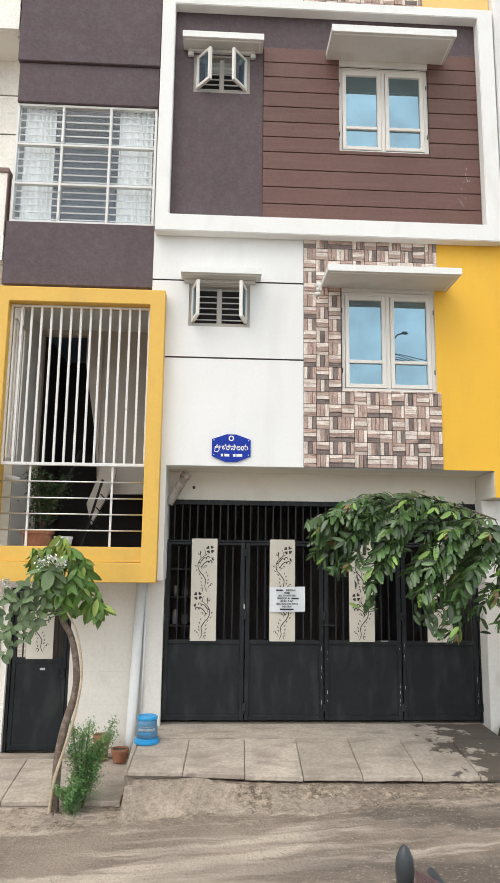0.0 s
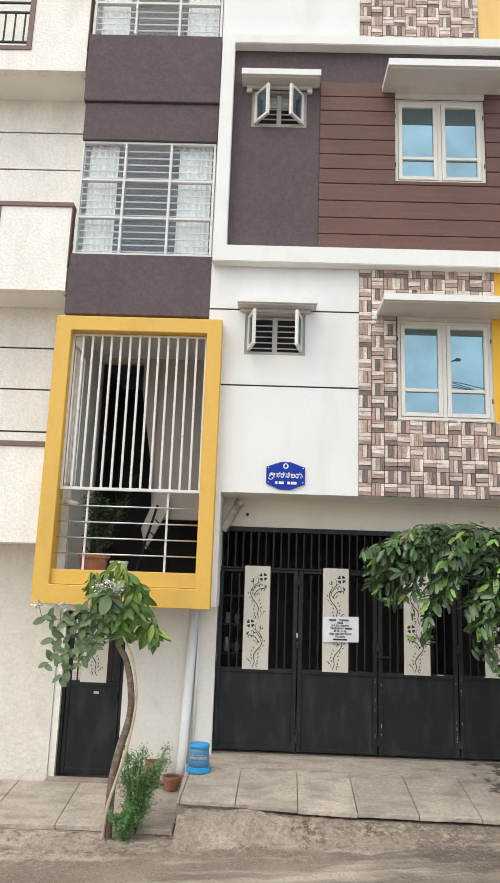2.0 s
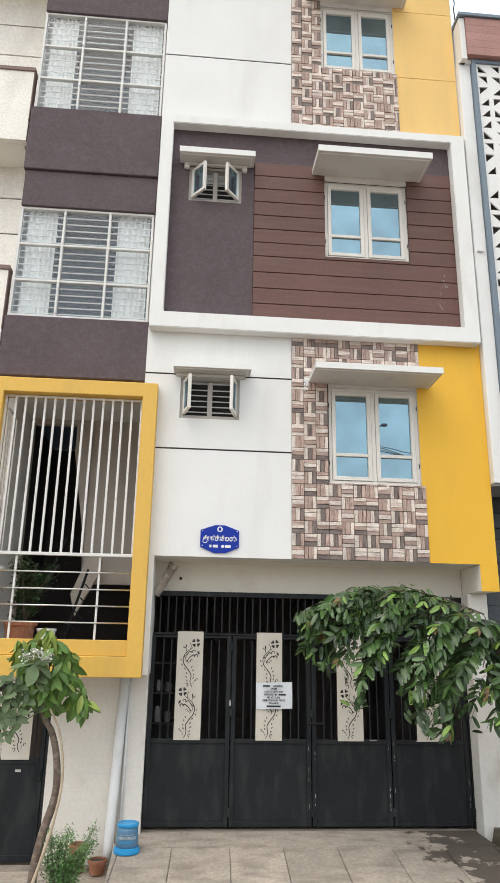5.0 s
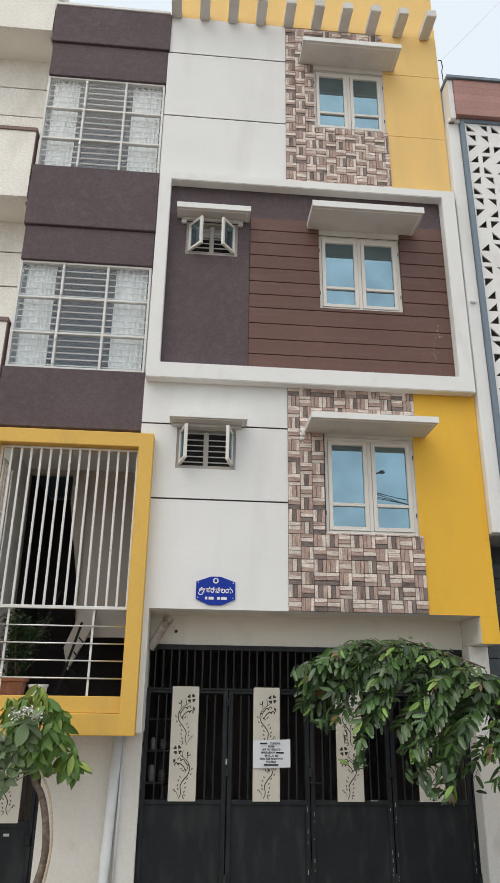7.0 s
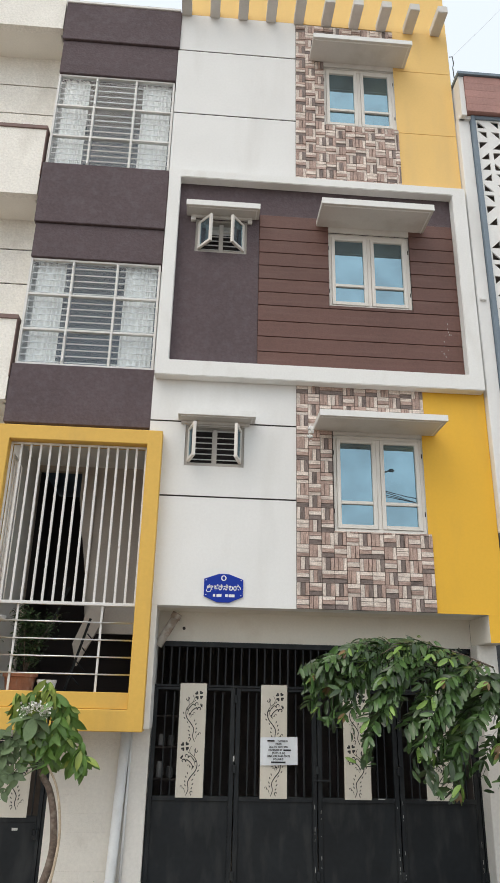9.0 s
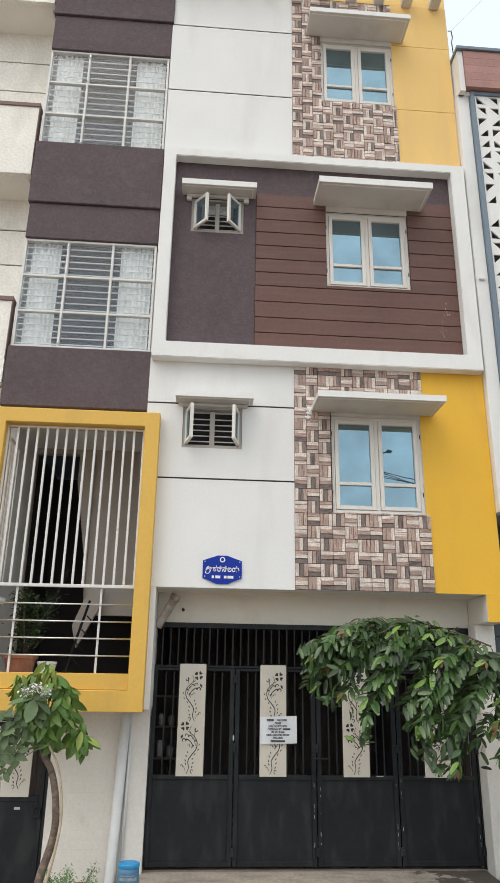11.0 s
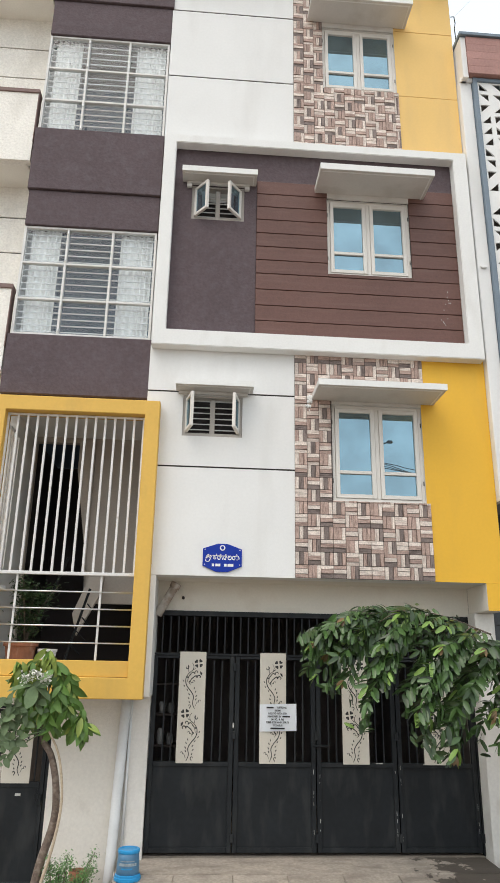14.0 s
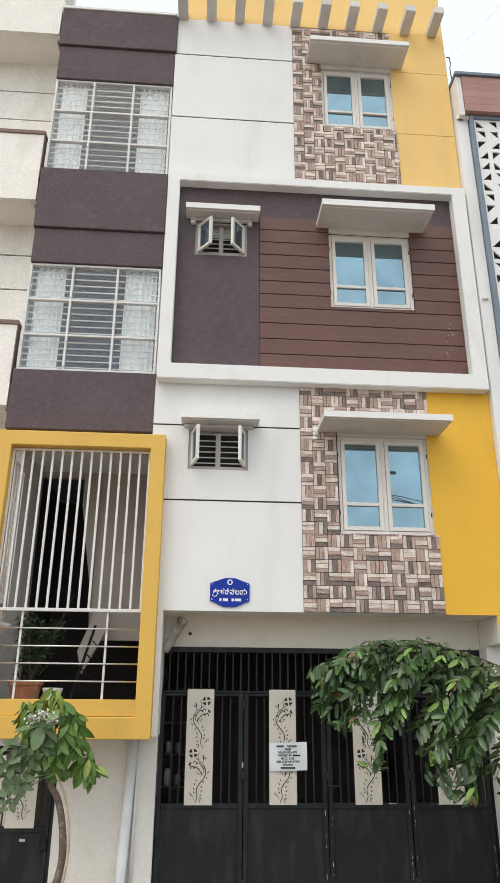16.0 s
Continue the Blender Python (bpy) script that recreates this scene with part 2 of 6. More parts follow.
def slab(x0, x1, z0, z1, y0, y1, holes=()):
    """An upright wall with rectangular openings (x0, x1, z0, z1) right through it."""
    xs = sorted({x0, x1, *[c for h in holes for c in h[:2] if x0 < c < x1]})
    zs = sorted({z0, z1, *[c for h in holes for c in h[2:] if z0 < c < z1]})
    full = {}
    for i in range(len(xs) - 1):
        for j in range(len(zs) - 1):
            cx, cz = (xs[i] + xs[i + 1]) / 2, (zs[j] + zs[j + 1]) / 2
            full[i, j] = not any(h[0] < cx < h[1] and h[2] < cz < h[3] for h in holes)
    bm, made = bmesh.new(), {}

    def v(i, j, k):
        if (i, j, k) not in made:
            made[i, j, k] = bm.verts.new((xs[i], (y0, y1)[k], zs[j]))
        return made[i, j, k]

    for (i, j), f in full.items():
        if not f:
            continue
        bm.faces.new((v(i, j, 0), v(i + 1, j, 0), v(i + 1, j + 1, 0), v(i, j + 1, 0)))
        bm.faces.new((v(i, j + 1, 1), v(i + 1, j + 1, 1), v(i + 1, j, 1), v(i, j, 1)))
        for di, dj, a, c in ((-1, 0, (i, j), (i, j + 1)), (1, 0, (i + 1, j + 1), (i + 1, j)), (0, -1, (i + 1, j), (i, j)), (0, 1, (i, j + 1), (i + 1, j + 1))):
            if not full.get((i + di, j + dj)):
                bm.faces.new((v(*a, 0), v(*c, 0), v(*c, 1), v(*a, 1)))
    bmesh.ops.recalc_face_normals(bm, faces=bm.faces)
    return bm


def mesh_of(name, bm, material, smooth=False):
    me = bpy.data.meshes.new(name)
    bm.to_mesh(me)
    bm.free()
    if material:
        me.materials.append(material)
    if smooth:
        for p in me.polygons:
            p.use_smooth = True
    return me


def thing(name, at, label, category, group="", kind=""):
    ob = new(name)
    ob.location = at
    ob.empty_display_size = 0.1
    return tagged(ob, label, category, group, kind)


def under(ob, parent):
    ob.parent = parent
    if parent.data is None:
        ob.matrix_parent_inverse = Matrix.Translation(-Vector(parent.location))
    return ob


def part(name, bm, material, parent, label="", smooth=False):
    ob = under(new(name, mesh_of(name, bm, material, smooth)), parent)
    return tagged(ob, label)


def solo(name, bm, material, label, category, kind="", group="", smooth=False):
    return tagged(new(name, mesh_of(name, bm, material, smooth)), label, category, group, kind)


# ---- the ground: one sheet of worn street, falling to the left ----
def street_z(x, y):
    return -0.29 + 0.062 * max(-7.0, min(6.0, x))


def street_height(x, y):
    h = street_z(x, y)
    if -7 < x < 6 and -5 < y < 1.0:
        h += 0.022 * noise.noise((x * 1.7, y * 1.7, 0.3)) + 0.014 * noise.noise((x * 6, y * 6, 4.0)) + 0.010 * noise.noise((x * 17, y * 17, 2.0))
        if y > -1.9 and x < 2.6:
            # crumbled mortar banked against the paving edge
            crest = -0.186 if x > -1.78 else -0.415
            edge = -0.90 if x > -1.2 else -0.84
            reach = 0.30 + 0.16 * noise.noise((x * 1.6, 1.0, 5.0)) + (0.12 if -1.8 < x < -0.6 else 0.0)
            u = max(0.0, min(1.0, (y - (edge - reach)) / reach))
            rough = 0.014 * noise.noise((x * 9, y * 9, 7.0)) + 0.012 * noise.noise((x * 24, y * 24, 1.0))
            bank = h + (crest - h) * u * u * (3 - 2 * u) if crest > h else h
            h = min(bank + rough * u, crest) if y > edge - reach else h
    return h


def build_ground():
    xs = [-400, -120, -40, -15] + list(np.arange(-7, 6.01, 0.06)) + [15, 40, 120, 400]
    ys = [-400, -120, -40, -15] + list(np.arange(-5, 1.01, 0.05)) + [6, 40, 120, 400]
    verts = [(float(x), float(y), street_height(x, y)) for y in ys for x in xs]
    w = len(xs)
    faces = [(j * w + i, j * w + i + 1, (j + 1) * w + i + 1, (j + 1) * w + i) for j in range(len(ys) - 1) for i in range(w - 1)]
    me = bpy.data.meshes.new("ground")
    me.from_pydata(verts, [], faces)
    for p in me.polygons:
        p.use_smooth = True
    me.materials.append(street_material())
    return tagged(new("ground", me), "worn brown-grey concrete street with dust and damp patches", "street", kind="structure")


def street_material():
    m = bpy.data.materials.new("worn_street")
    m.use_nodes = True
    n, l = m.node_tree.nodes, m.node_tree.links
    b = n["Principled BSDF"]
    geo = n.new("ShaderNodeNewGeometry")

    def tex(scale, stretch, detail=8.0, rough=0.6):
        v, t = n.new("ShaderNodeVectorMath"), n.new("ShaderNodeTexNoise")
        v.operation = "MULTIPLY"
        v.inputs[1].default_value = stretch
        t.inputs["Scale"].default_value, t.inputs["Detail"].default_value, t.inputs["Roughness"].default_value = scale, detail, rough
        l.new(geo.outputs["Position"], v.inputs[0])
        l.new(v.outputs[0], t.inputs["Vector"])
        return t.outputs["Fac"]

    def ramp(value, a, c):
        r = n.new("ShaderNodeMapRange")
        r.inputs["From Min"].default_value, r.inputs["From Max"].default_value = a, c
        l.new(value, r.inputs["Value"])
        return r.outputs[0]

    def mixed(fac, a, c):
        x = n.new("ShaderNodeMix")
        x.data_type = "RGBA"
        l.new(fac, x.inputs["Factor"])
        for key, val in (("A", a), ("B", c)):
            if isinstance(val, tuple):
                x.inputs[key].default_value = (*val, 1)
            else:
                l.new(val, x.inputs[key])
        return x.outputs["Result"]

    base = mixed(ramp(tex(1.3, (1, 1, 1)), 0.35, 0.65), (0.205, 0.162, 0.127), (0.295, 0.238, 0.188))
    dusty = mixed(ramp(tex(1.0, (0.34, 2.9, 1)), 0.51, 0.60), base, (0.49, 0.41, 0.335))
    sep = n.new("ShaderNodeSeparateXYZ")
    l.new(geo.outputs["Position"], sep.inputs[0])
    puddle = n.new("ShaderNodeMath")
    puddle.operation = "MULTIPLY"
    l.new(ramp(sep.outputs["X"], -1.6, 0.6), puddle.inputs[0])
    l.new(ramp(tex(0.8, (0.8, 1.8, 1), 9), 0.42, 0.53), puddle.inputs[1])
    wet = mixed(puddle.outputs[0], dusty, (0.128, 0.102, 0.082))
    grit = mixed(ramp(tex(38, (1, 1, 1), 3), 0.57, 0.68), wet, (0.33, 0.276, 0.222))
    # dry mortar and sand near the paving
    near = n.new("ShaderNodeMath")
    near.operation = "MULTIPLY"
    l.new(ramp(sep.outputs["Y"], -1.65, -1.05), near.inputs[0])
    l.new(ramp(tex(3.2, (1, 1.6, 1), 10, 0.7), 0.44, 0.56), near.inputs[1])
    grit = mixed(near.outputs[0], grit, mixed(ramp(tex(14, (1, 1, 1), 6, 0.7), 0.42, 0.60), (0.12, 0.092, 0.066), (0.44, 0.36, 0.272)))
    dark = mixed(ramp(tex(55, (1, 1, 1), 2), 0.66, 0.74), grit, (0.10, 0.08, 0.065))
    l.new(dark, b.inputs["Base Color"])
    rr = n.new("ShaderNodeMapRange")
    rr.inputs["From Min"].default_value, rr.inputs["From Max"].default_value = 0.50, 0.62
    rr.inputs["To Min"].default_value, rr.inputs["To Max"].default_value = 1.14, 0.55
    l.new(tex(0.8, (0.8, 1.8, 1), 9), rr.inputs["Value"])
    l.new(rr.outputs[0], b.inputs["Roughness"])
    bp = n.new("ShaderNodeBump")
    bp.inputs["Strength"].default_value, bp.inputs["Distance"].default_value = 0.9, 0.03
    l.new(tex(30, (1, 1, 1), 8), bp.inputs["Height"])
    l.new(bp.outputs[0], b.inputs["Normal"])
    return m


build_ground()

# ---- the house ----
house = thing("house", (-0.5, 3.0, -0.3), "four-storey white house with aubergine, brown, tiled and yellow front", "house")
W1, W2, W3 = (0.45, 1.555, 3.78, 4.98), (0.445, 1.555, 6.785, 7.93), (0.425, 1.50, 9.82, 10.95)
V1, V2 = (-1.34, -0.63, 4.505, 5.02), (-1.36, -0.665, 7.50, 8.02)
openings = (W1, W2, W3, V1, V2)
part("wall", slab(-1.77, 2.40, 2.88, 11.80, 0.012, 0.22, openings), WHITE, house)

# painted coats with real grooves between their panels
for z0, z1 in ((2.88, 4.12), (4.14, 5.05), (5.07, 5.66), (8.70, 9.84), (9.862, 11.055), (11.077, 11.80)):
    part("white_plaster", slab(-1.77, 0.0, z0, z1, 0.0, 0.011, (V1,)), WHITE, house, "white-painted plaster panel")
for z in (4.12, 5.05, 9.84, 11.055):
    part("groove", bars((-1.77, 0.0, 0.0095, 0.0118, z, z + 0.021)) if z != 5.05 else slab(-1.77, 0.0, z, z + 0.021, 0.0095, 0.0118, (V1,)), BLACK_AND_SHADE, house)
part("yellow_plaster", slab(1.60, 2.40, 2.88, 5.66, 0.0, 0.011), YELLOW, house, "golden yellow plaster")
for z0, z1 in ((8.70, 9.775), (9.785, 10.985), (10.995, 11.80)):
    part("yellow_plaster", slab(1.52, 2.39, z0, z1, 0.0, 0.011), YELLOW_HAZED, house, "upper yellow plaster panel, paled for haze")
part("yellow_plaster", slab(1.557, 1.5995, 3.78, 5.02, -0.003, -0.0005), YELLOW, house)
part("yellow_plaster", slab(1.502, 1.5195, 9.82, 11.04, -0.003, -0.0005), YELLOW_HAZED, house)
part("yellow_beam_end", soft(bars((2.19, 2.40, 0.0, 0.6, 2.575, 2.878)), 0.008), SOFFIT, house)
part("yellow_plaster", bars((2.19, 2.40, -0.006, -0.001, 2.575, 2.878)), YELLOW, house)
part("aubergine_plaster", slab(-1.60, -0.50, 5.70, 8.70, -0.002, 0.011, (V2,)), DARK, house, "dark aubergine plaster")
part("aubergine_plaster", slab(-0.50, 2.185, 8.149, 8.70, -0.002, 0.011), DARK, house)
part("plank_backing", slab(-0.50, 2.185, 5.70, 8.149, 0.004, 0.011, (W2,)), BLACK_AND_SHADE, house)

# projecting white border round the brown storey
F = -0.15
part("border", soft(slab(-1.752, 2.367, 5.605, 8.715, F, -0.001, ((-1.592, 2.178, 5.815, 8.585),)), 0.009, 2), WHITE_TRIM, house, "projecting white border round the brown storey")


PLANK_ROWS = (5.82, 6.055, 6.272, 6.50, 6.73, 6.93, 7.13, 7.335, 7.54, 7.74, 7.94, 8.145)


def planks():
    for low, high in zip(PLANK_ROWS, PLANK_ROWS[1:]):
        a, b = low + 0.004, high - 0.004
        spans = [(-0.497, 2.175)]
        if b > W2[2] and a < W2[3]:
            if a >= W2[2] - 0.06:
                spans = [(-0.497, W2[0] - 0.004), (W2[1] + 0.004, 2.175)]
                if a < W2[2]:
                    part("plank", soft(bars((W2[0] - 0.003, W2[1] + 0.003, -0.022, 0.003, a, W2[2] - 0.003)), 0.005), BROWN, house)
            else:
                b = min(b, W2[2] - 0.004)
        for x0, x1 in spans:
            part("plank", soft(bars((x0, x1, -0.022, 0.003, a, b)), 0.005), BROWN, house)


planks()
rng = random.Random(2)
for k in range(14):
    u = k / 13
    x, z = 1.90 + 0.10 * u + rng.uniform(-0.05, 0.05), 6.05 + 0.50 * u + rng.uniform(-0.06, 0.06)
    part("paint_chip", bars((x, x + rng.uniform(0.004, 0.010), -0.0235, -0.0215, z, z + rng.uniform(0.006, 0.02))), CHIP, house)


# concrete canopies over the windows
def canopy(x0, x1, z, depth, thick):
    bm = soft(bars((x0, x1, -depth, 0.0, z, z + thick)), 0.006, 2)
    c = part("canopy", bm, CANOPY, house, "pale concrete window canopy")
    part("drip_edge", bars((x0 + 0.03, x1 - 0.03, -depth + 0.035, -depth + 0.05, z - 0.006, z + 0.001), (x1 - 0.05, x1 - 0.035, -depth + 0.05, -0.02, z - 0.006, z + 0.001)), WHITE_TRIM, c)
    part("front_edge", bars((x0 - 0.002, x1 + 0.002, -depth - 0.004, -depth + 0.01, z + 0.002, z + thick + 0.002)), WHITE_TRIM, c)


canopy(0.21, 1.72, 5.02, 0.5, 0.075)
canopy(0.28, 1.77, 8.01, 0.5, 0.09)
canopy(0.21, 1.68, 11.04, 0.42, 0.075)
canopy(-1.43, -0.51, 5.06, 0.24, 0.07)
canopy(-1.49, -0.51, 8.06, 0.24, 0.08)
for x0, x1, z0, z1 in ((-1.43, -0.60, 8.022, 8.058), (-1.40, -0.57, 5.022, 5.058)):
    part("vent_lintel", soft(bars((x0, x1, -0.05, -0.003, z0, z1)), 0.006, 2), CANOPY, house)
for x0, x1, z0, z1 in ((-1.43, -1.362, 7.965, 8.02), (-0.663, -0.60, 7.965, 8.02)):
    part("vent_lintel", soft(bars((x0, x1, -0.05, -0.003, z0, z1)), 0.006, 2), CANOPY, house)



def casement_window(hole):
    x0, x1, z0, z1 = hole
    y, t, mid = 0.03, 0.042, (x0 + x1) / 2
    w = part("window", soft(bars((x0, x0 + t, y, y + 0.09, z0, z1), (x1 - t, x1, y, y + 0.09, z0, z1), (x0 + t, x1 - t, y, y + 0.09, z0, z0 + t), (x0 + t, x1 - t, y, y + 0.09, z1 - t, z1), (mid - 0.025, mid + 0.025, y, y + 0.09, z0 + t, z1 - t)), 0.004), UPVC, house, "cream-framed casement window with blue reflective glass")
    rail = z0 + 0.30 * (z1 - z0)
    for a, b in ((x0 + t, mid - 0.025), (mid + 0.025, x1 - t)):
        a, b, c, d, s = a + 0.003, b - 0.003, z0 + t + 0.003, z1 - t - 0.003, 0.047
        part("casement", soft(bars((a, a + s, y - 0.012, y + 0.05, c, d), (b - s, b, y - 0.012, y + 0.05, c, d), (a + s, b - s, y - 0.012, y + 0.05, c, c + s), (a + s, b - s, y - 0.012, y + 0.05, d - s, d), (a + s, b - s, y - 0.006, y + 0.05, rail - 0.02, rail + 0.02)), 0.004), UPVC, w)
        for p, q in ((c + s, rail - 0.02), (rail + 0.02, d - s)):
            part("pane", bars((a + s - 0.004, b - s + 0.004, y + 0.02, y + 0.026, p - 0.004, q + 0.004)), FILM, w, "blue reflective glass")
    for x in (x0 + 0.004, x1 - 0.012):
        for z in (z0 + 0.22, z1 - 0.25):
            part("hinge", soft(bars((x, x + 0.008, y - 0.012, y + 0.002, z, z + 0.055)), 0.002), BLACK_AND_SHADE, w)
    # dark sheet in place of an unlit room behind the glass
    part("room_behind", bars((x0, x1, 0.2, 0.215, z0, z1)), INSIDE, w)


for hole, top in ((W1, 5.02), (W2, 8.01), (W3, 11.04)):
    casement_window(hole)
    part("lintel", bars((hole[0], hole[1], -0.026 if hole is W2 else -0.008, 0.0, hole[3] + 0.002, top - 0.001)), CANOPY, house)


def vent_window(hole, swing):
    x0, x1, z0, z1 = hole
    y, t, mid = 0.02, 0.045, (x0 + x1) / 2
    w = part("window", soft(bars((x0, x0 + t, y, y + 0.1, z0, z1), (x1 - t, x1, y, y + 0.1, z0, z1), (x0 + t, x1 - t, y, y + 0.1, z0, z0 + t), (x0 + t, x1 - t, y, y + 0.1, z1 - 0.02, z1), (mid - 0.03, mid + 0.03, y + 0.01, y + 0.1, z0 + t, z1 - t)), 0.004), VENT_FRAME, house, "small grey-framed window with both cream shutters swung open")
    n = 6
    for k in range(1, n):
        z = z0 + t + (z1 - z0 - 2 * t) * k / n
        for a, b in ((x0 + t, mid - 0.03), (mid + 0.03, x1 - t)):
            part("grille_bar", bars((a, b, y + 0.085, y + 0.097, z - 0.0055, z + 0.0055)), METAL_WHITE, w)
    # black sheet painted as the darkness inside the open window
    part("room_behind", bars((x0, x1, 0.6, 0.61, z0 - 0.2, z1 + 0.2)), BLACK_AND_SHADE, w)
    wide = (mid - 0.03) - (x0 + t)
    for side in (-1, 1):
        hinge_x = x0 + t + 0.002 if side < 0 else x1 - t - 0.002
        ang = radians(swing)
        for kind in ("shutter", "pane"):
            bm = bmesh.new()
            s, c, d = 0.038, z0 + t, z1 - t
            if kind == "shutter":
                for q in ((0, s, c, d), (wide - s, wide, c, d), (s, wide - s, c, c + s), (s, wide - s, d - s, d)):
                    box(bm, q[0], q[1], -0.018, 0.018, q[2], q[3])
                soft(bm, 0.003)
            else:
                box(bm, s - 0.003, wide - s + 0.003, -0.003, 0.003, c + s - 0.003, d - s + 0.003)
            for v in bm.verts:
                u, q = v.co.x, v.co.y
                v.co.x = hinge_x - side * (u * math.cos(ang) + q * math.sin(ang))
                v.co.y = y - 0.005 - u * math.sin(ang) + q * math.cos(ang)
            bmesh.ops.recalc_face_normals(bm, faces=bm.faces)
            part(kind, bm, UPVC if kind == "shutter" else FILM, w)


vent_window(V1, 76)
vent_window(V2, 52)

# roof parapet and the row of pergola beams
part("parapet", slab(-1.74, 2.39, 11.802, 14.2, 0.0, 0.2), YELLOW_HAZED, house, "yellow roof parapet")
for i in range(10):
    x = -1.68 + 0.4315 * i
    part("pergola_beam", soft(bars((x - 0.075, x + 0.075, -0.42, 0.0, 11.77, 11.905)), 0.008, 2), CANOPY, house, "pale concrete pergola beam")

# stair bay: aubergine bands, tall grilled windows, the yellow balcony box
BX0, BX1 = -3.50, -1.77
for z0, z1, y, a, b in ((4.95, 5.73, 0.0, BX0, BX1 + 0.01), (7.27, 7.80, 0.0, BX0 + 0.03, BX1 - 0.004), (7.80, 8.775, -0.035, BX0 + 0.01, BX1), (10.44, 11.07, 0.0, BX0 + 0.03, BX1 - 0.004), (11.07, 11.80, -0.035, BX0 + 0.01, BX1 + 0.015)):
    part("aubergine_band", soft(bars((a, b, y, 0.2, z0 + 0.002, z1 - 0.002)), 0.008), DARK, house, "dark aubergine plaster band")
part("parapet_cap", soft(bars((BX0, BX1, -0.05, 0.25, 11.80, 11.85)), 0.006), WHITE_TRIM, house)
part("side_wall", slab(-3.52, 2.39, 4.95, 11.79, 3.2, 3.4), WHITE, house)
part("party_wall", bars((-3.52, -3.47, 0.2, 3.2, 4.95, 11.79)), WHITE, house)
part("party_wall", bars((-1.80, -1.775, 0.2, 3.2, 4.95, 11.79)), WHITE, house)
part("roof", bars((-3.52, 2.39, 0.22, 3.4, 11.70, 11.78)), CONCRETE, house)
# slabs share the room colour with its painted-in dimness
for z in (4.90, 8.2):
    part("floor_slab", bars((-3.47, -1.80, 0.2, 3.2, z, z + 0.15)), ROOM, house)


def stair_window(z0, z1):
    x0, x1, y = -3.47, -1.785, 0.03
    s, m1, m2 = 0.029, -2.915, -2.345
    h1, h2 = z0 + (z1 - z0) * 0.325, z0 + (z1 - z0) * 0.655
    w = part("window", soft(bars((x0, x0 + s, y, y + 0.06, z0, z1), (x1 - s, x1, y, y + 0.06, z0, z1), (x0 + s, x1 - s, y, y + 0.06, z0, z0 + 0.03), (x0 + s, x1 - s, y, y + 0.06, z1 - 0.03, z1)), 0.003), METAL_WHITE, house, "tall white nine-pane window with bars and white curtains")
    for m in (m1, m2):
        part("mullion", soft(bars((m - s / 2, m + s / 2, y, y + 0.06, z0 + 0.03, z1 - 0.03)), 0.003), METAL_WHITE, w)
    for z in (h1, h2):
        for a, b in ((x0 + s, m1 - s / 2), (m1 + s / 2, m2 - s / 2), (m2 + s / 2, x1 - s)):
            part("transom", soft(bars((a, b, y + 0.002, y + 0.058, z - 0.014, z + 0.014)), 0.003), METAL_WHITE, w)
    cols, rows = ((x0 + s, m1 - s / 2), (m1 + s / 2, m2 - s / 2), (m2 + s / 2, x1 - s)), ((z0 + 0.03, h1 - 0.014), (h1 + 0.014, h2 - 0.014), (h2 + 0.014, z1 - 0.03))
    for i, (a, b) in enumerate(cols):
        for c, d in rows:
            p = part("pane", bars((a - 0.004, b + 0.004, y + 0.028, y + 0.033, c - 0.004, d + 0.004)), GLASS, w, "clear glass")
            p.visible_shadow = False
            for k in range(1, 6):
                z = c + (d - c) * (k - 0.4) / 5.2
                part("grille_bar", bars((a, b, y + 0.07, y + 0.082, z - 0.0065, z + 0.0065)), METAL_WHITE, w)
    for z in (h2 + 0.06, z1 - 0.08, z0 + 0.08, h1 - 0.08):
        part("stay", soft(bars((m1 - 0.008, m1 + 0.012, y - 0.02, y, z - 0.025, z + 0.015)), 0.004), STEEL, w)
    for a, b in ((-3.39, -3.02), (-2.25, -1.84)):
        bm = bmesh.new()
        nx = 72
        for j in range(2):
            for i in range(nx + 1):
                u = i / nx
                bm.verts.new((a + (b - a) * u, 0.135 + 0.020 * math.sin(u * 34 + 1.3 * math.sin(9 * u)), (z0 - 0.1, z1 + 0.35)[j]))
        bm.verts.ensure_lookup_table()
        for i in range(nx):
            bm.faces.new([bm.verts[q] for q in (i, i + 1, nx + 2 + i, nx + 1 + i)])
        part("curtain", bm, CURTAIN, w, "white sheer curtain", smooth=True)
    # dark blue-grey sheet standing in for the dim room
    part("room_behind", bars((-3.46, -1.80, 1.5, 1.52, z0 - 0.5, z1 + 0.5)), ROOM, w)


stair_window(5.732, 7.268)
stair_window(8.777, 10.438)

# balcony box
BY = -0.15
balcony = part("balcony", soft(slab(-3.53, -1.60, 1.59, 4.87, BY, 0.10, ((-3.35, -1.77, 1.80, 4.695),)), 0.007), YELLOW_BOX, house, "mustard yellow balcony frame with white grille")
part("parapet_panel", soft(bars((-3.35, -1.77, BY + 0.05, 0.09, 1.803, 1.965)), 0.005), YELLOW_BOX, balcony)
GX0, GX1, GYB = -3.35, -1.772, -0.03
part("grille_rail", soft(bars((GX0, GX1, GYB - 0.02, GYB + 0.02, 2.845, 2.88)), 0.004), METAL_WHITE, balcony)
part("grille_rail", soft(bars((GX0, GX1, GYB - 0.015, GYB + 0.015, 4.665, 4.69)), 0.004), METAL_WHITE, balcony)
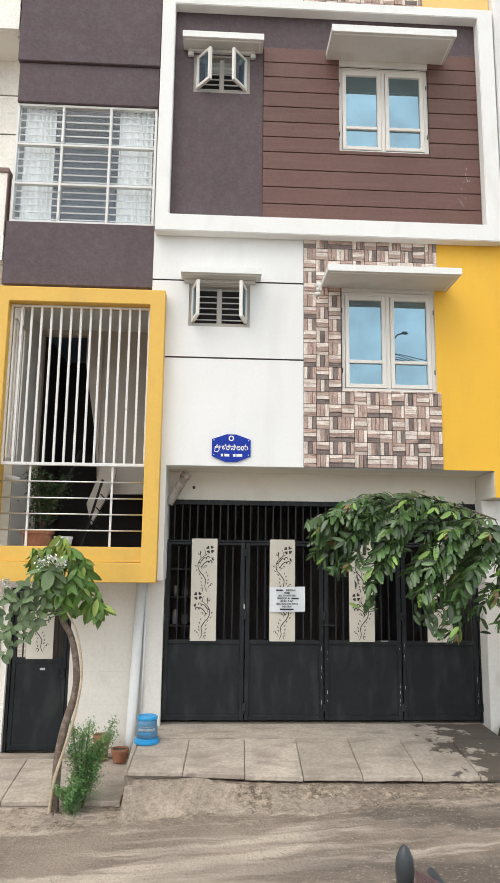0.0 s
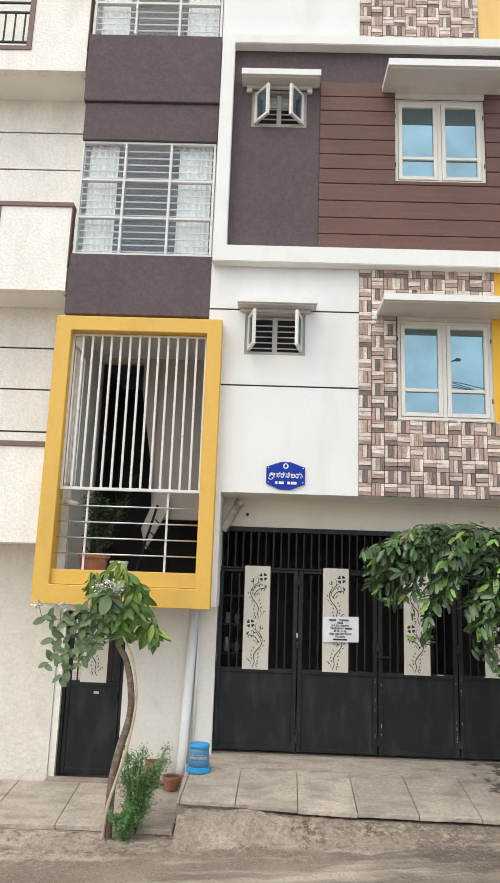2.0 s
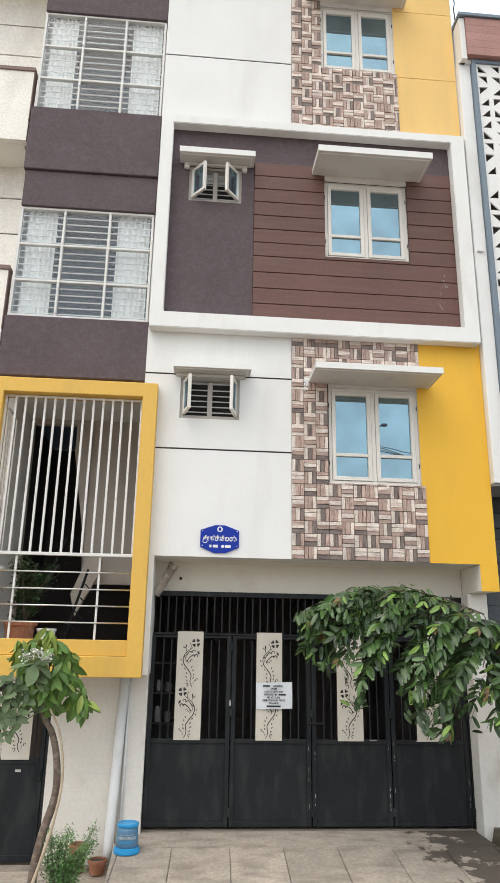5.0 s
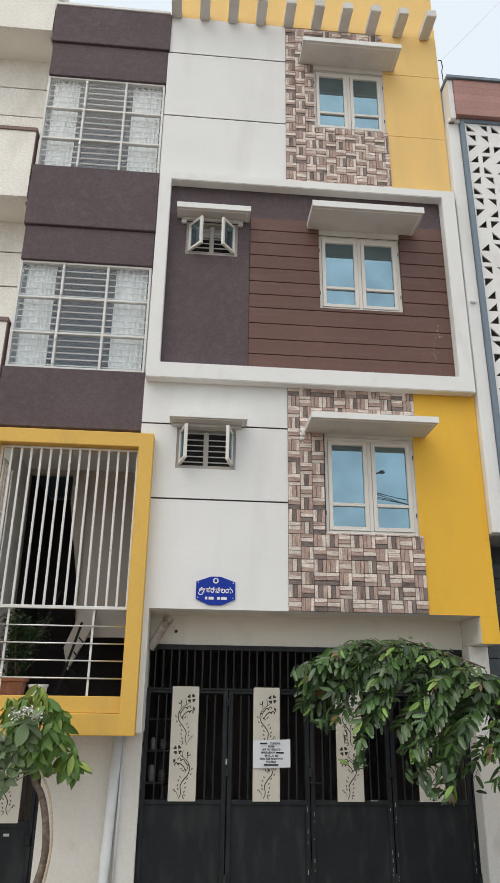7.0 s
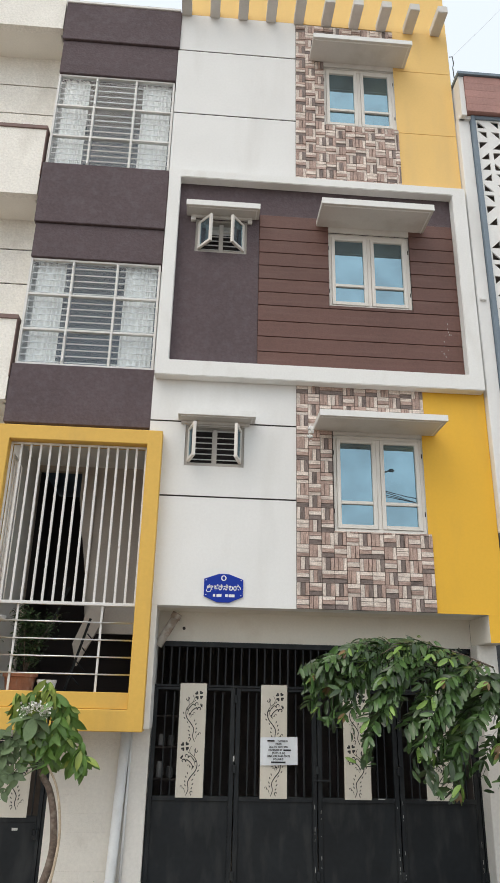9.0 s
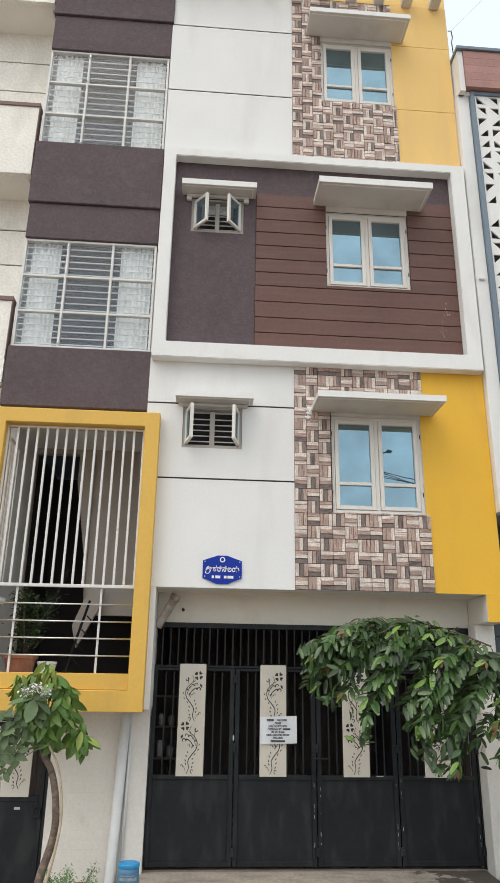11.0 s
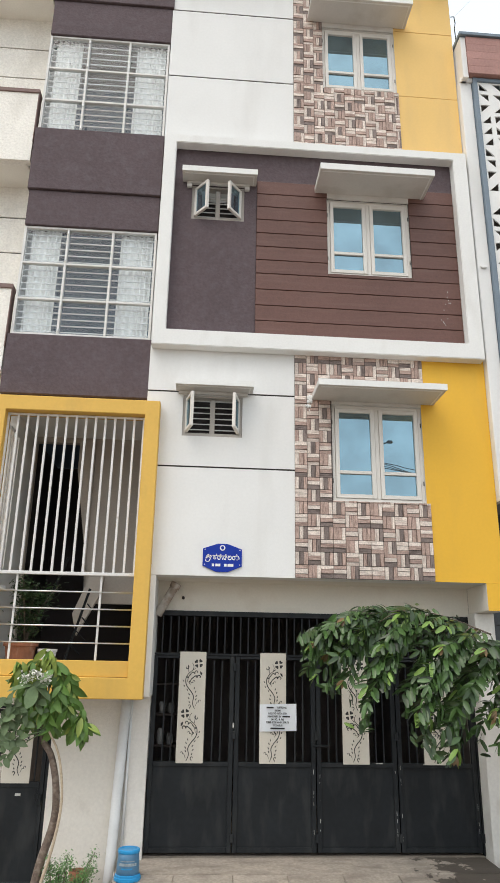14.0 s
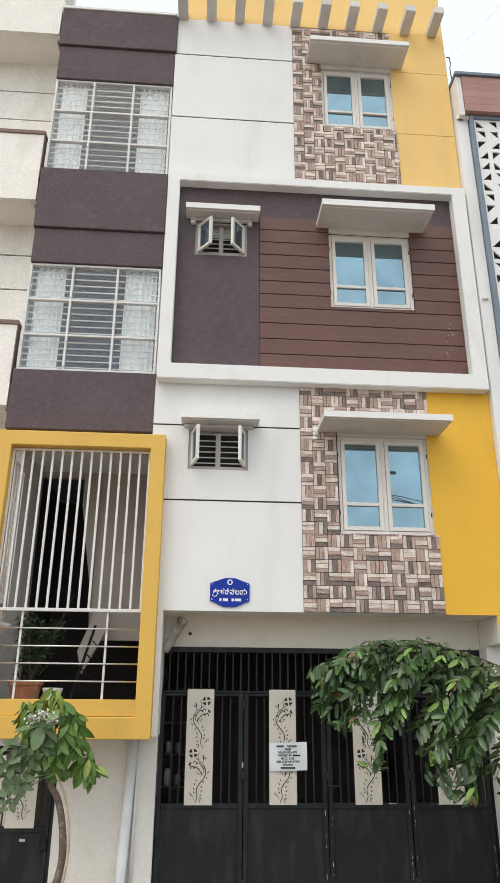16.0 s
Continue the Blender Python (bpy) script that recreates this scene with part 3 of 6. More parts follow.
for k in range(15):
    x = GX0 + 0.012 + (GX1 - GX0 - 0.024) * k / 14
    part("grille_bar", soft(bars((x - 0.0125, x + 0.0125, GYB - 0.0125, GYB + 0.0125, 2.88, 4.665)), 0.003), METAL_WHITE, balcony)
for z in (2.67, 2.49, 2.315, 2.14):
    part("rod", tube(bmesh.new(), ((GX0, GYB, z), (GX1, GYB, z)), 0.008), STEEL, balcony, smooth=True)
for x in (-3.03, -2.13):
    part("rod_post", soft(bars((x - 0.012, x + 0.012, GYB + 0.012, GYB + 0.03, 1.965, 2.845)), 0.003), METAL_WHITE, balcony)
for k in range(5):
    y = 0.14 + 0.09 * k
    part("side_grille_bar", bars((-3.345, -3.33, y, y + 0.018, 2.95, 4.55)), METAL_WHITE, balcony)
for z in (2.92, 4.55):
    part("side_grille_rail", bars((-3.348, -3.328, 0.10, 0.55, z, z + 0.03)), METAL_WHITE, balcony)

# the balcony's inside
part("balcony_floor", bars((-3.53, -1.54, 0.1, 1.4, 1.62, 1.90)), WHITE, house)
part("balcony_ceiling", bars((-3.53, -1.54, 0.1, 1.4, 4.872, 4.94)), WHITE, house)
part("balcony_side", bars((-3.53, -3.37, 0.55, 1.5, 1.90, 4.872)), WHITE, house)
# black wall: the stairwell's shade is put into its colour
part("stairwell_side", bars((-3.53, -3.36, 1.502, 3.0, 1.90, 4.872)), BLACK_AND_SHADE, house)
part("balcony_side", bars((-1.60, -1.541, 0.0, 0.6, 1.615, 2.878)), WHITE, house)
part("balcony_side", bars((-1.60, -1.541, 0.225, 3.0, 2.881, 4.94)), WHITE, house)
# grey sheet over the white side, shading it by colour
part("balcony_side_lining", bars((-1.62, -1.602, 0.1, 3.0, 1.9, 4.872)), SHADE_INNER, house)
part("balcony_back", slab(-3.36, -1.62, 1.90, 4.872, 1.4, 1.5, ((-3.33, -2.54, 1.9, 4.80), (-2.62, -1.75, 1.9, 2.67))), INSIDE_BEIGE, house)
# black sheet standing in for the unlit depth of the stairs
part("stairwell", bars((-3.36, -1.62, 3.0, 3.1, 1.9, 4.872)), BLACK_AND_SHADE, house)
bm = bmesh.new()
for y in (1.36, 1.40):
    for x, z in ((-2.75, 4.81), (-2.535, 4.81), (-2.535, 2.86), (-2.56, 3.3), (-2.75, 4.4)):
        bm.verts.new((x, y, z))
bm.verts.ensure_lookup_table()
bm.faces.new([bm.verts[i] for i in (0, 1, 2, 3, 4)][::-1])
bm.faces.new([bm.verts[i] for i in (5, 6, 7, 8, 9)])
for i in range(5):
    j = (i + 1) % 5
    bm.faces.new([bm.verts[q] for q in (i, j, j + 5, i + 5)])
part("stair_slab", bm, INSIDE_BEIGE, house)
# inner stair stringer and rail
part("stair_rail", tube(bmesh.new(), ((-2.95, 1.2, 2.6), (-2.72, 1.15, 3.2)), 0.02), GATE, house)
part("stair_rail", tube(bmesh.new(), ((-2.62, 0.9, 1.92), (-2.38, 0.9, 2.80)), 0.016), GATE, house)
for k in range(5):
    x, z = -2.60 + 0.05 * k, 1.98 + 0.16 * k
    part("baluster", tube(bmesh.new(), ((x, 0.9, z), (x + 0.09, 1.0, z - 0.10)), 0.008, 5), GATE, house)
part("wall_pipe", tube(bmesh.new(), ((-3.36, 0.25, 2.74), (-3.20, 0.20, 2.70)), 0.035, 10), PVC, house, smooth=True)

# ground storey
part("soffit", bars((-1.54, 2.40, 0.22, 6.0, 2.88, 3.0)), SOFFIT, house)
part("gate_beam", bars((-1.54, 2.19, 0.60, 0.80, 2.545, 2.88)), SOFFIT, house)
part("pier", soft(bars((-1.765, -1.555, 0.50, 0.85, -0.32, 1.613)), 0.008), PIER, house)
part("pier", soft(bars((2.165, 2.40, 0.36, 0.85, -0.15, 2.573)), 0.008), PIER, house)
part("pier_return", bars((-1.615, -1.541, 0.601, 0.85, 1.62, 2.878)), WHITE, house)


def painted_blocks():
    """White-painted block wall beside the small door."""
    m = mat("white_painted_blocks", (0.75, 0.715, 0.65), 0.8, 0.05, 2, 0.05, 30, 0.3, 70, dirt=(0.42, 0.36, 0.29), dirt_amount=0.6, dirt_scale=(2.5, 2.5, 1.5), dirt_edge=(0.55, 0.8))
    body = part("block_wall", bars((-2.60, -1.766, 0.53, 0.75, -0.32, 1.613)), m, house, "white-painted block wall")
    z, row, data = -0.31, 0, {}
    while z < 1.6:
        x = -2.60 - (0.2 if row % 2 else 0.0)
        while x < -1.77:
            a, b = max(x + 0.0005, -2.598), min(x + 0.3995, -1.769)
            if b - a > 0.03:
                key = (round(b - a, 3))
                if key not in data:
                    data[key] = mesh_of("block", soft(bars((0, b - a, -0.0022, 0.0, 0, 0.1762)), 0.0010), m)
                ob = new("block", data[key])
                ob.parent = body
                ob.location = (a, 0.53, z + 0.001)
            x += 0.4
        z += 0.178
        row += 1


painted_blocks()
part("lintel_wall", bars((-3.36, -2.60, 0.53, 0.75, 1.50, 1.613)), WHITE, house)
part("door_jamb", bars((-3.372, -3.30, 0.52, 0.75, -0.32, 1.50)), CREAM_TEX, house)

# the dim car porch behind the gate; wall and ceiling colours carry its shade
part("porch_floor", bars((-1.6, 2.3, 0.62, 6.0, -0.35, 0.01)), CONCRETE, house)
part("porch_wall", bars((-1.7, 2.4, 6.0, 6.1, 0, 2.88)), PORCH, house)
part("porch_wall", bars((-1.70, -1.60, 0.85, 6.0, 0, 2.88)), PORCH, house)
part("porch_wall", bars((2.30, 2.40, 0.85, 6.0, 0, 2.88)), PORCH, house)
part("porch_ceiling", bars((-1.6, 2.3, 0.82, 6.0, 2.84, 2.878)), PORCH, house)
# the passage's shade is in this dark wall colour
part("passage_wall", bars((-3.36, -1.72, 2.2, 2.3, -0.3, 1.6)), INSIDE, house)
part("passage_floor", bars((-3.36, -1.77, 0.76, 2.2, -0.4, -0.295)), CONCRETE, house)


# ---- the gate ----
def cutwork(width, height, big=True):
    """A flowering vine: curls, leaves and clovers, as thin shapes in a plane."""
    bm = bmesh.new()

    def ribbon(pts, w0, w1, swell=0.0):
        left, right = [], []
        for i, (x, z) in enumerate(pts):
            x2, z2 = pts[min(i + 1, len(pts) - 1)]
            x1, z1 = pts[max(i - 1, 0)]
            dx, dz = x2 - x1, z2 - z1
            d = math.hypot(dx, dz) or 1
            u = i / (len(pts) - 1)
            w = w0 + (w1 - w0) * u + swell * math.sin(math.pi * u)
            left.append(bm.verts.new((x - dz / d * w, 0, z + dx / d * w)))
            right.append(bm.verts.new((x + dz / d * w, 0, z - dx / d * w)))
        for i in range(len(pts) - 1):
            bm.faces.new((left[i], right[i], right[i + 1], left[i + 1]))

    def smooth_line(points):
        """A smooth line through a few points of the plane."""
        p = [points[0]] + list(points) + [points[-1]]
        out = []
        for i in range(1, len(p) - 2):
            for k in range(7):
                u = k / 7
                out.append(tuple(0.5 * (2 * p[i][c] + (p[i + 1][c] - p[i - 1][c]) * u + (2 * p[i - 1][c] - 5 * p[i][c] + 4 * p[i + 1][c] - p[i + 2][c]) * u * u + (3 * p[i][c] - p[i - 1][c] - 3 * p[i + 1][c] + p[i + 2][c]) * u ** 3) for c in (0, 1)))
        return out + [points[-1]]

    def leaf(x, z, a, s):
        c, d = math.cos(a), math.sin(a)
        bm.faces.new([bm.verts.new((x + (u * c - v * d) * s, 0, z + (u * d + v * c) * s)) for u, v in ((-1, 0), (-0.3, -0.42), (0.4, -0.36), (1, 0), (0.4, 0.36), (-0.3, 0.42))])

    def clover(x, z, s):
        """Four heart-shaped petals round a gap."""
        for k in range(4):
            a = math.pi / 4 + 0.12 + k * math.pi / 2
            ring = []
            for q in range(16):
                u = 2 * math.pi * q / 16
                hx = 16 * math.sin(u) ** 3 / 17
                hz = (13 * math.cos(u) - 5 * math.cos(2 * u) - 2 * math.cos(3 * u) - math.cos(4 * u)) / 17
                px, pz = s * (0.62 + 0.42 * hz), s * 0.42 * hx
                ring.append(bm.verts.new((x + px * math.cos(a) - pz * math.sin(a), 0, z + px * math.sin(a) + pz * math.cos(a))))
            bm.faces.new(ring)

    def motif(top, sign, cx):
        def at(x, z):
            return cx + sign * x, top - z

        def curl(x, z, r, start, turn, stalk, w=0.0036):
            """A spiral that unwinds into a stalk ending at the given point."""
            pts = [at(x + r * (0.25 + 0.75 * i / 16) * math.cos(start + turn * 4.6 * i / 16), z + r * (0.25 + 0.75 * i / 16) * math.sin(start + turn * 4.6 * i / 16)) for i in range(17)]
            ends = [at(*p) for p in stalk]
            ribbon(pts + smooth_line([pts[-1]] + ends)[1:], w * 0.9, w * 0.7, w * 0.5)

        ribbon(smooth_line([at(*p) for p in ((0.012, 0.128), (-0.045, 0.175), (-0.074, 0.232), (-0.062, 0.300), (-0.010, 0.365), (0.020, 0.420), (0.012, 0.490), (0.036, 0.548))]), 0.0030, 0.0034, 0.0018)
        ribbon(smooth_line([at(-0.006, 0.058), at(0.012, 0.095), at(0.004, 0.132)]), 0.0022, 0.0036)
        ribbon(smooth_line([at(0.004, 0.132), at(0.024, 0.122), at(0.034, 0.110)]), 0.0036, 0.0022)
        curl(-0.066, 0.104, 0.026, 3.6, -1, ((-0.042, 0.160),))
        curl(0.048, 0.160, 0.026, 0.8, -1, ((0.0, 0.158), (-0.040, 0.205), (-0.056, 0.262)))
        curl(0.078, 0.212, 0.028, 1.2, -1, ((0.040, 0.196), (-0.012, 0.235), (-0.030, 0.285)), 0.0045)
        curl(0.022, 0.258, 0.018, 0.6, -1, ((-0.008, 0.268), (-0.020, 0.300)), 0.0022)
        curl(0.092, 0.465, 0.018, 0.6, -1, ((0.062, 0.478), (0.044, 0.520)), 0.0024)
        curl(-0.028, 0.518, 0.022, 3.0, 1, ((-0.020, 0.548),), 0.0030)
        for x, z, a in ((-0.056, 0.212, 0.9), (-0.030, 0.190, 0.5), (-0.100, 0.252, 2.2), (-0.088, 0.305, 2.3), (-0.034, 0.262, 1.0), (-0.052, 0.348, 2.2), (0.026, 0.330, 1.2), (0.042, 0.366, 1.0), (-0.030, 0.395, 2.3), (0.050, 0.412, 1.1), (-0.034, 0.436, 2.4), (0.046, 0.448, 1.1), (-0.024, 0.478, 2.2)):
            leaf(*at(x, z), a if sign > 0 else math.pi - a, 0.0145)
        for a in (-0.5, 0.1, 0.7, 1.4):
            leaf(*at(0.086 + 0.016 * math.cos(a), 0.176 - 0.016 * math.sin(a)), a if sign > 0 else math.pi - a, 0.014)
        clover(*at(0.066, 0.062), 0.054)

    if big:
        motif(0.945 * height, 1, width * 0.5)
        motif(0.488 * height, -1, width * 0.5)
    else:
        motif(0.93 * height, 1, width * 0.5)
    return bm


GTY = 0.60
gate = thing("gate", (0.3, GTY, 0.0), "charcoal steel four-leaf driveway gate with cream cutwork panels", "gate")
leaves_x = (-1.552, -0.617, 0.31, 1.23, 2.145)
part("top_rail", soft(bars((-1.552, 2.145, GTY - 0.03, GTY + 0.03, 2.485, 2.543)), 0.004), GATE, gate)
part("side_post", soft(bars((-1.598, -1.555, GTY - 0.03, GTY + 0.03, 0.012, 2.543)), 0.004), GATE, gate)
part("side_post", soft(bars((2.147, 2.164, GTY - 0.03, GTY + 0.03, 0.012, 2.543)), 0.004), GATE, gate)
panel_mesh = mesh_of("cutwork_panel", soft(bars((0, 0.30, 0, 0.006, 0, 1.17)), 0.002), PANEL)
vine_mesh = mesh_of("vine_cutout", cutwork(0.30, 1.17), CUT)
bar_mesh = mesh_of("bar", bars((-0.007, 0.007, -0.007, 0.007, 0, 1.06)), GATE)
transom = part("transom_grille", soft(bars((-1.552, 2.145, GTY - 0.022, GTY + 0.022, 2.046, 2.07)), 0.004), GATE, gate)
transom_bar = mesh_of("bar", bars((-0.0075, 0.0075, -0.007, 0.007, 0, 0.416)), GATE)
for k in range(1, 41):
    ob = new("bar", transom_bar)
    ob.parent, ob.location = transom, (-1.552 + 3.697 * k / 41, GTY + 0.004, 2.069)
for i in range(4):
    a, b = leaves_x[i] + 0.006, leaves_x[i + 1] - 0.006
    leaf_part = part("gate_leaf", soft(bars((a, a + 0.05, GTY - 0.025, GTY + 0.025, 0.045, 2.042), (b - 0.05, b, GTY - 0.025, GTY + 0.025, 0.045, 2.042), (a + 0.05, b - 0.05, GTY - 0.024, GTY + 0.024, 0.045, 0.095), (a + 0.05, b - 0.05, GTY - 0.024, GTY + 0.024, 0.882, 0.93), (a + 0.05, b - 0.05, GTY - 0.02, GTY + 0.02, 2.012, 2.042)), 0.004), GATE, gate, "charcoal-painted steel gate leaf")
    part("sheet", bars((a + 0.048, b - 0.048, GTY - 0.004, GTY + 0.004, 0.09, 0.886)), GATE, leaf_part, "charcoal sheet-metal infill")
    n = 9
    for k in range(1, n):
        ob = new("bar", bar_mesh)
        ob.parent = leaf_part
        ob.location = (a + 0.05 + (b - a - 0.1) * k / n, GTY + 0.006, 0.928)
    px = (-1.25, -0.33, 0.61, 1.535)[i]
    p = new("cutwork_panel", panel_mesh)
    p.parent, p.location = leaf_part, (px, GTY - 0.034, 0.915)
    v = new("vine_cutout", vine_mesh)
    v.parent, v.location = leaf_part, (px, GTY - 0.0365, 0.915)
    for z in (0.14, 1.16, 1.88):
        part("hinge", soft(bars((leaves_x[i + 1] - 0.02, leaves_x[i + 1] + 0.02, GTY - 0.045, GTY - 0.02, z, z + 0.09)), 0.005), GATE, leaf_part)
part("drop_bolt", tube(bmesh.new(), ((0.27, GTY - 0.045, 1.10), (0.45, GTY - 0.045, 1.10)), 0.012), GATE, gate)
part("bolt_plate", soft(bars((0.255, 0.30, GTY - 0.045, GTY - 0.02, 0.96, 1.14)), 0.004), GATE, gate)
part("lock_tag", bars((-0.632, -0.616, GTY - 0.034, GTY - 0.030, 1.28, 1.335)), CHIP, gate)
rng = random.Random(5)
for x, zs in ((0.275, (0.2, 0.85)), (0.345, (0.15, 0.8)), (1.195, (0.2, 0.85)), (1.255, (0.15, 0.9)), (2.11, (0.2, 0.5))):
    for k in range(6):
        z = rng.uniform(*zs)
        w, h = rng.uniform(0.002, 0.005), rng.uniform(0.008, 0.05)
        part("paint_chip", bars((x, x + w, GTY - 0.0275, GTY - 0.0255, z, z + h)), CHIP, gate)
for x0, x1, z in ((0.98, 1.06, 0.925), (0.80, 0.84, 0.928), (1.52, 1.60, 0.92)):
    part("paint_chip", bars((x0, x1, GTY - 0.0270, GTY - 0.0242, z - 0.004, z + 0.004)), CHIP, gate)

# the small side door
DY = 0.60
side_door = thing("side_door", (-2.95, DY, -0.295), "charcoal steel side door with a cream cutwork panel", "door")
part("door_frame", soft(bars((-3.298, -3.262, DY - 0.03, DY + 0.03, -0.29, 1.49), (-2.638, -2.602, DY - 0.03, DY + 0.03, -0.29, 1.49), (-3.262, -2.638, DY - 0.03, DY + 0.03, 1.45, 1.49)), 0.004), GATE, side_door)
part("door_leaf", soft(bars((-3.255, -3.21, DY - 0.02, DY + 0.02, -0.28, 1.445), (-2.69, -2.645, DY - 0.02, DY + 0.02, -0.28, 1.445), (-3.21, -2.69, DY - 0.02, DY + 0.02, -0.28, -0.22), (-3.21, -2.69, DY - 0.02, DY + 0.02, 0.66, 0.72), (-3.21, -2.69, DY - 0.02, DY + 0.02, 1.40, 1.445)), 0.004), GATE, side_door)
part("sheet", bars((-3.212, -2.688, DY - 0.006, DY + 0.004, -0.225, 0.665)), GATE, side_door)
for k in range(1, 8):
    x = -3.21 + 0.52 * k / 8
    part("bar", bars((x - 0.007, x + 0.007, DY, DY + 0.014, 0.72, 1.40)), GATE, side_door)
part("cutwork_panel", soft(bars((-3.10, -2.80, DY - 0.034, DY - 0.028, 0.705, 1.38)), 0.002), PANEL, side_door)
bm = cutwork(0.30, 0.67, False)
for v in bm.verts:
    v.co += Vector((-3.10, DY - 0.0365, 0.705))
part("vine_cutout", bm, CUT, side_door)
part("bolt", soft(bars((-2.72, -2.655, DY - 0.045, DY - 0.02, 0.50, 0.60)), 0.006), GATE, side_door)
part("bolt_loop", tube(bmesh.new(), [(-2.705 + 0.02 * math.cos(k * 0.63), DY - 0.05, 0.60 + 0.055 * math.sin(k * 0.63)) for k in range(11)], 0.005, 6), GATE, side_door)
part("sticker", bars((-2.94, -2.88, DY - 0.0085, DY - 0.0065, 0.58, 0.605)), CHIP, side_door)

# a dim shelf rack in the porch
WOOD = mat("dark_brown_wood", (0.07, 0.05, 0.042), 0.6, 0.2, 6)
rack = thing("shelf_rack", (-1.28, 1.5, 0.01), "dark wooden shelf rack with small goods in the porch", "shelf")
for x in (-1.56, -1.02):
    part("upright", soft(bars((x, x + 0.03, 1.32, 1.70, 0.01, 1.92)), 0.004), WOOD, rack)
for z in (0.10, 0.55, 1.0, 1.35, 1.70):
    part("shelf", soft(bars((-1.53, -1.02, 1.32, 1.70, z, z + 0.025)), 0.003), WOOD, rack)
rng = random.Random(17)
TIN = mat("dull_tin", (0.34, 0.33, 0.32), 0.5, 0.15, 12, per_object=0.5)
for z in (1.025, 1.375):
    for x in (-1.47, -1.35, -1.22, -1.10):
        r, h = rng.uniform(0.028, 0.045), rng.uniform(0.09, 0.2)
        jar = solo("jar", lathe(bmesh.new(), ((r * 0.92, 0.0), (r, 0.01), (r, h * 0.82), (r * 0.7, h * 0.9), (r * 0.7, h)), (x, 1.42, z), 14), TIN, "small dull storage jar on the dark shelf rack", "jar", group="jars on the shelf rack", smooth=True)

# ---- pavement in front ----
SLAB = mat("granite_paving", (0.42, 0.362, 0.302), 0.85, 0.16, 3.5, 0.20, 30, 0.45, 40, per_object=0.09, dirt=(0.24, 0.20, 0.165), dirt_amount=0.75, dirt_scale=(2.6, 6.0, 4.0), dirt_edge=(0.48, 0.70))


def stain(m, colour):
    """A damp patch spreading over the paving at the pillar's end, with a ragged edge."""
    n, l = m.node_tree.nodes, m.node_tree.links
    b = n["Principled BSDF"]
    old = b.inputs["Base Color"].links[0].from_socket
    geo, sep, t = n.new("ShaderNodeNewGeometry"), n.new("ShaderNodeSeparateXYZ"), n.new("ShaderNodeTexNoise")
    t.inputs["Scale"].default_value, t.inputs["Detail"].default_value, t.inputs["Roughness"].default_value = 4.2, 9.0, 0.62
    l.new(geo.outputs["Position"], sep.inputs[0])
    l.new(geo.outputs["Position"], t.inputs["Vector"])
    reach, total, edge = n.new("ShaderNodeMapRange"), n.new("ShaderNodeMath"), n.new("ShaderNodeMapRange")
    reach.inputs["From Min"].default_value, reach.inputs["From Max"].default_value = 0.95, 1.75
    reach.inputs["To Min"].default_value, reach.inputs["To Max"].default_value = -0.24, 0.12
    total.operation = "ADD"
    edge.inputs["From Min"].default_value, edge.inputs["From Max"].default_value, edge.inputs["To Max"].default_value = 0.50, 0.545, 0.92
    l.new(sep.outputs["X"], reach.inputs["Value"])
    l.new(reach.outputs[0], total.inputs[0])
    l.new(t.outputs["Fac"], total.inputs[1])
    l.new(total.outputs[0], edge.inputs["Value"])
    mix = n.new("ShaderNodeMix")
    mix.data_type = "RGBA"
    l.new(edge.outputs[0], mix.inputs["Factor"])
    l.new(old, mix.inputs["A"])
    mix.inputs["B"].default_value = (*colour, 1)
    l.new(mix.outputs["Result"], b.inputs["Base Color"])


stain(SLAB, (0.078, 0.063, 0.050))
MOSSY = mat("mossy_concrete", (0.105, 0.09, 0.062), 0.9, 0.3, 5, 0.2, 40, 0.6, 35, dirt=(0.22, 0.18, 0.14), dirt_amount=0.8, dirt_scale=(9, 9, 9))


def sloped(bm, x0, x1, y0, z0, y1, z1, thick):
    """A paving slab whose top runs from (y0, z0) down to (y1, z1)."""
    vs = [bm.verts.new(p) for p in ((x0, y1, z1), (x1, y1, z1), (x1, y0, z0), (x0, y0, z0), (x0, y1, z1 - thick), (x1, y1, z1 - thick), (x1, y0, z0 - thick), (x0, y0, z0 - thick))]
    for f in ((0, 1, 2, 3), (7, 6, 5, 4), (4, 5, 1, 0), (5, 6, 2, 1), (6, 7, 3, 2), (7, 4, 0, 3)):
        bm.faces.new([vs[i] for i in f])
    return bm


def paving(bm, x0, x1, skew0, skew1, y0, z0, ya, yb, z1, thick):
    """A slab with its back edge at (y0, z0), its front corners at ya and yb, and sides that lean by the skews."""
    top = ((x0 + skew0, ya, z1), (x1 + skew1, yb, z1), (x1, y0, z0), (x0, y0, z0))
    vs = [bm.verts.new(p) for p in top] + [bm.verts.new((x, y, z - thick)) for x, y, z in top]
    for f in ((0, 1, 2, 3), (7, 6, 5, 4), (4, 5, 1, 0), (5, 6, 2, 1), (6, 7, 3, 2), (7, 4, 0, 3)):
        bm.faces.new([vs[i] for i in f])
    return bm


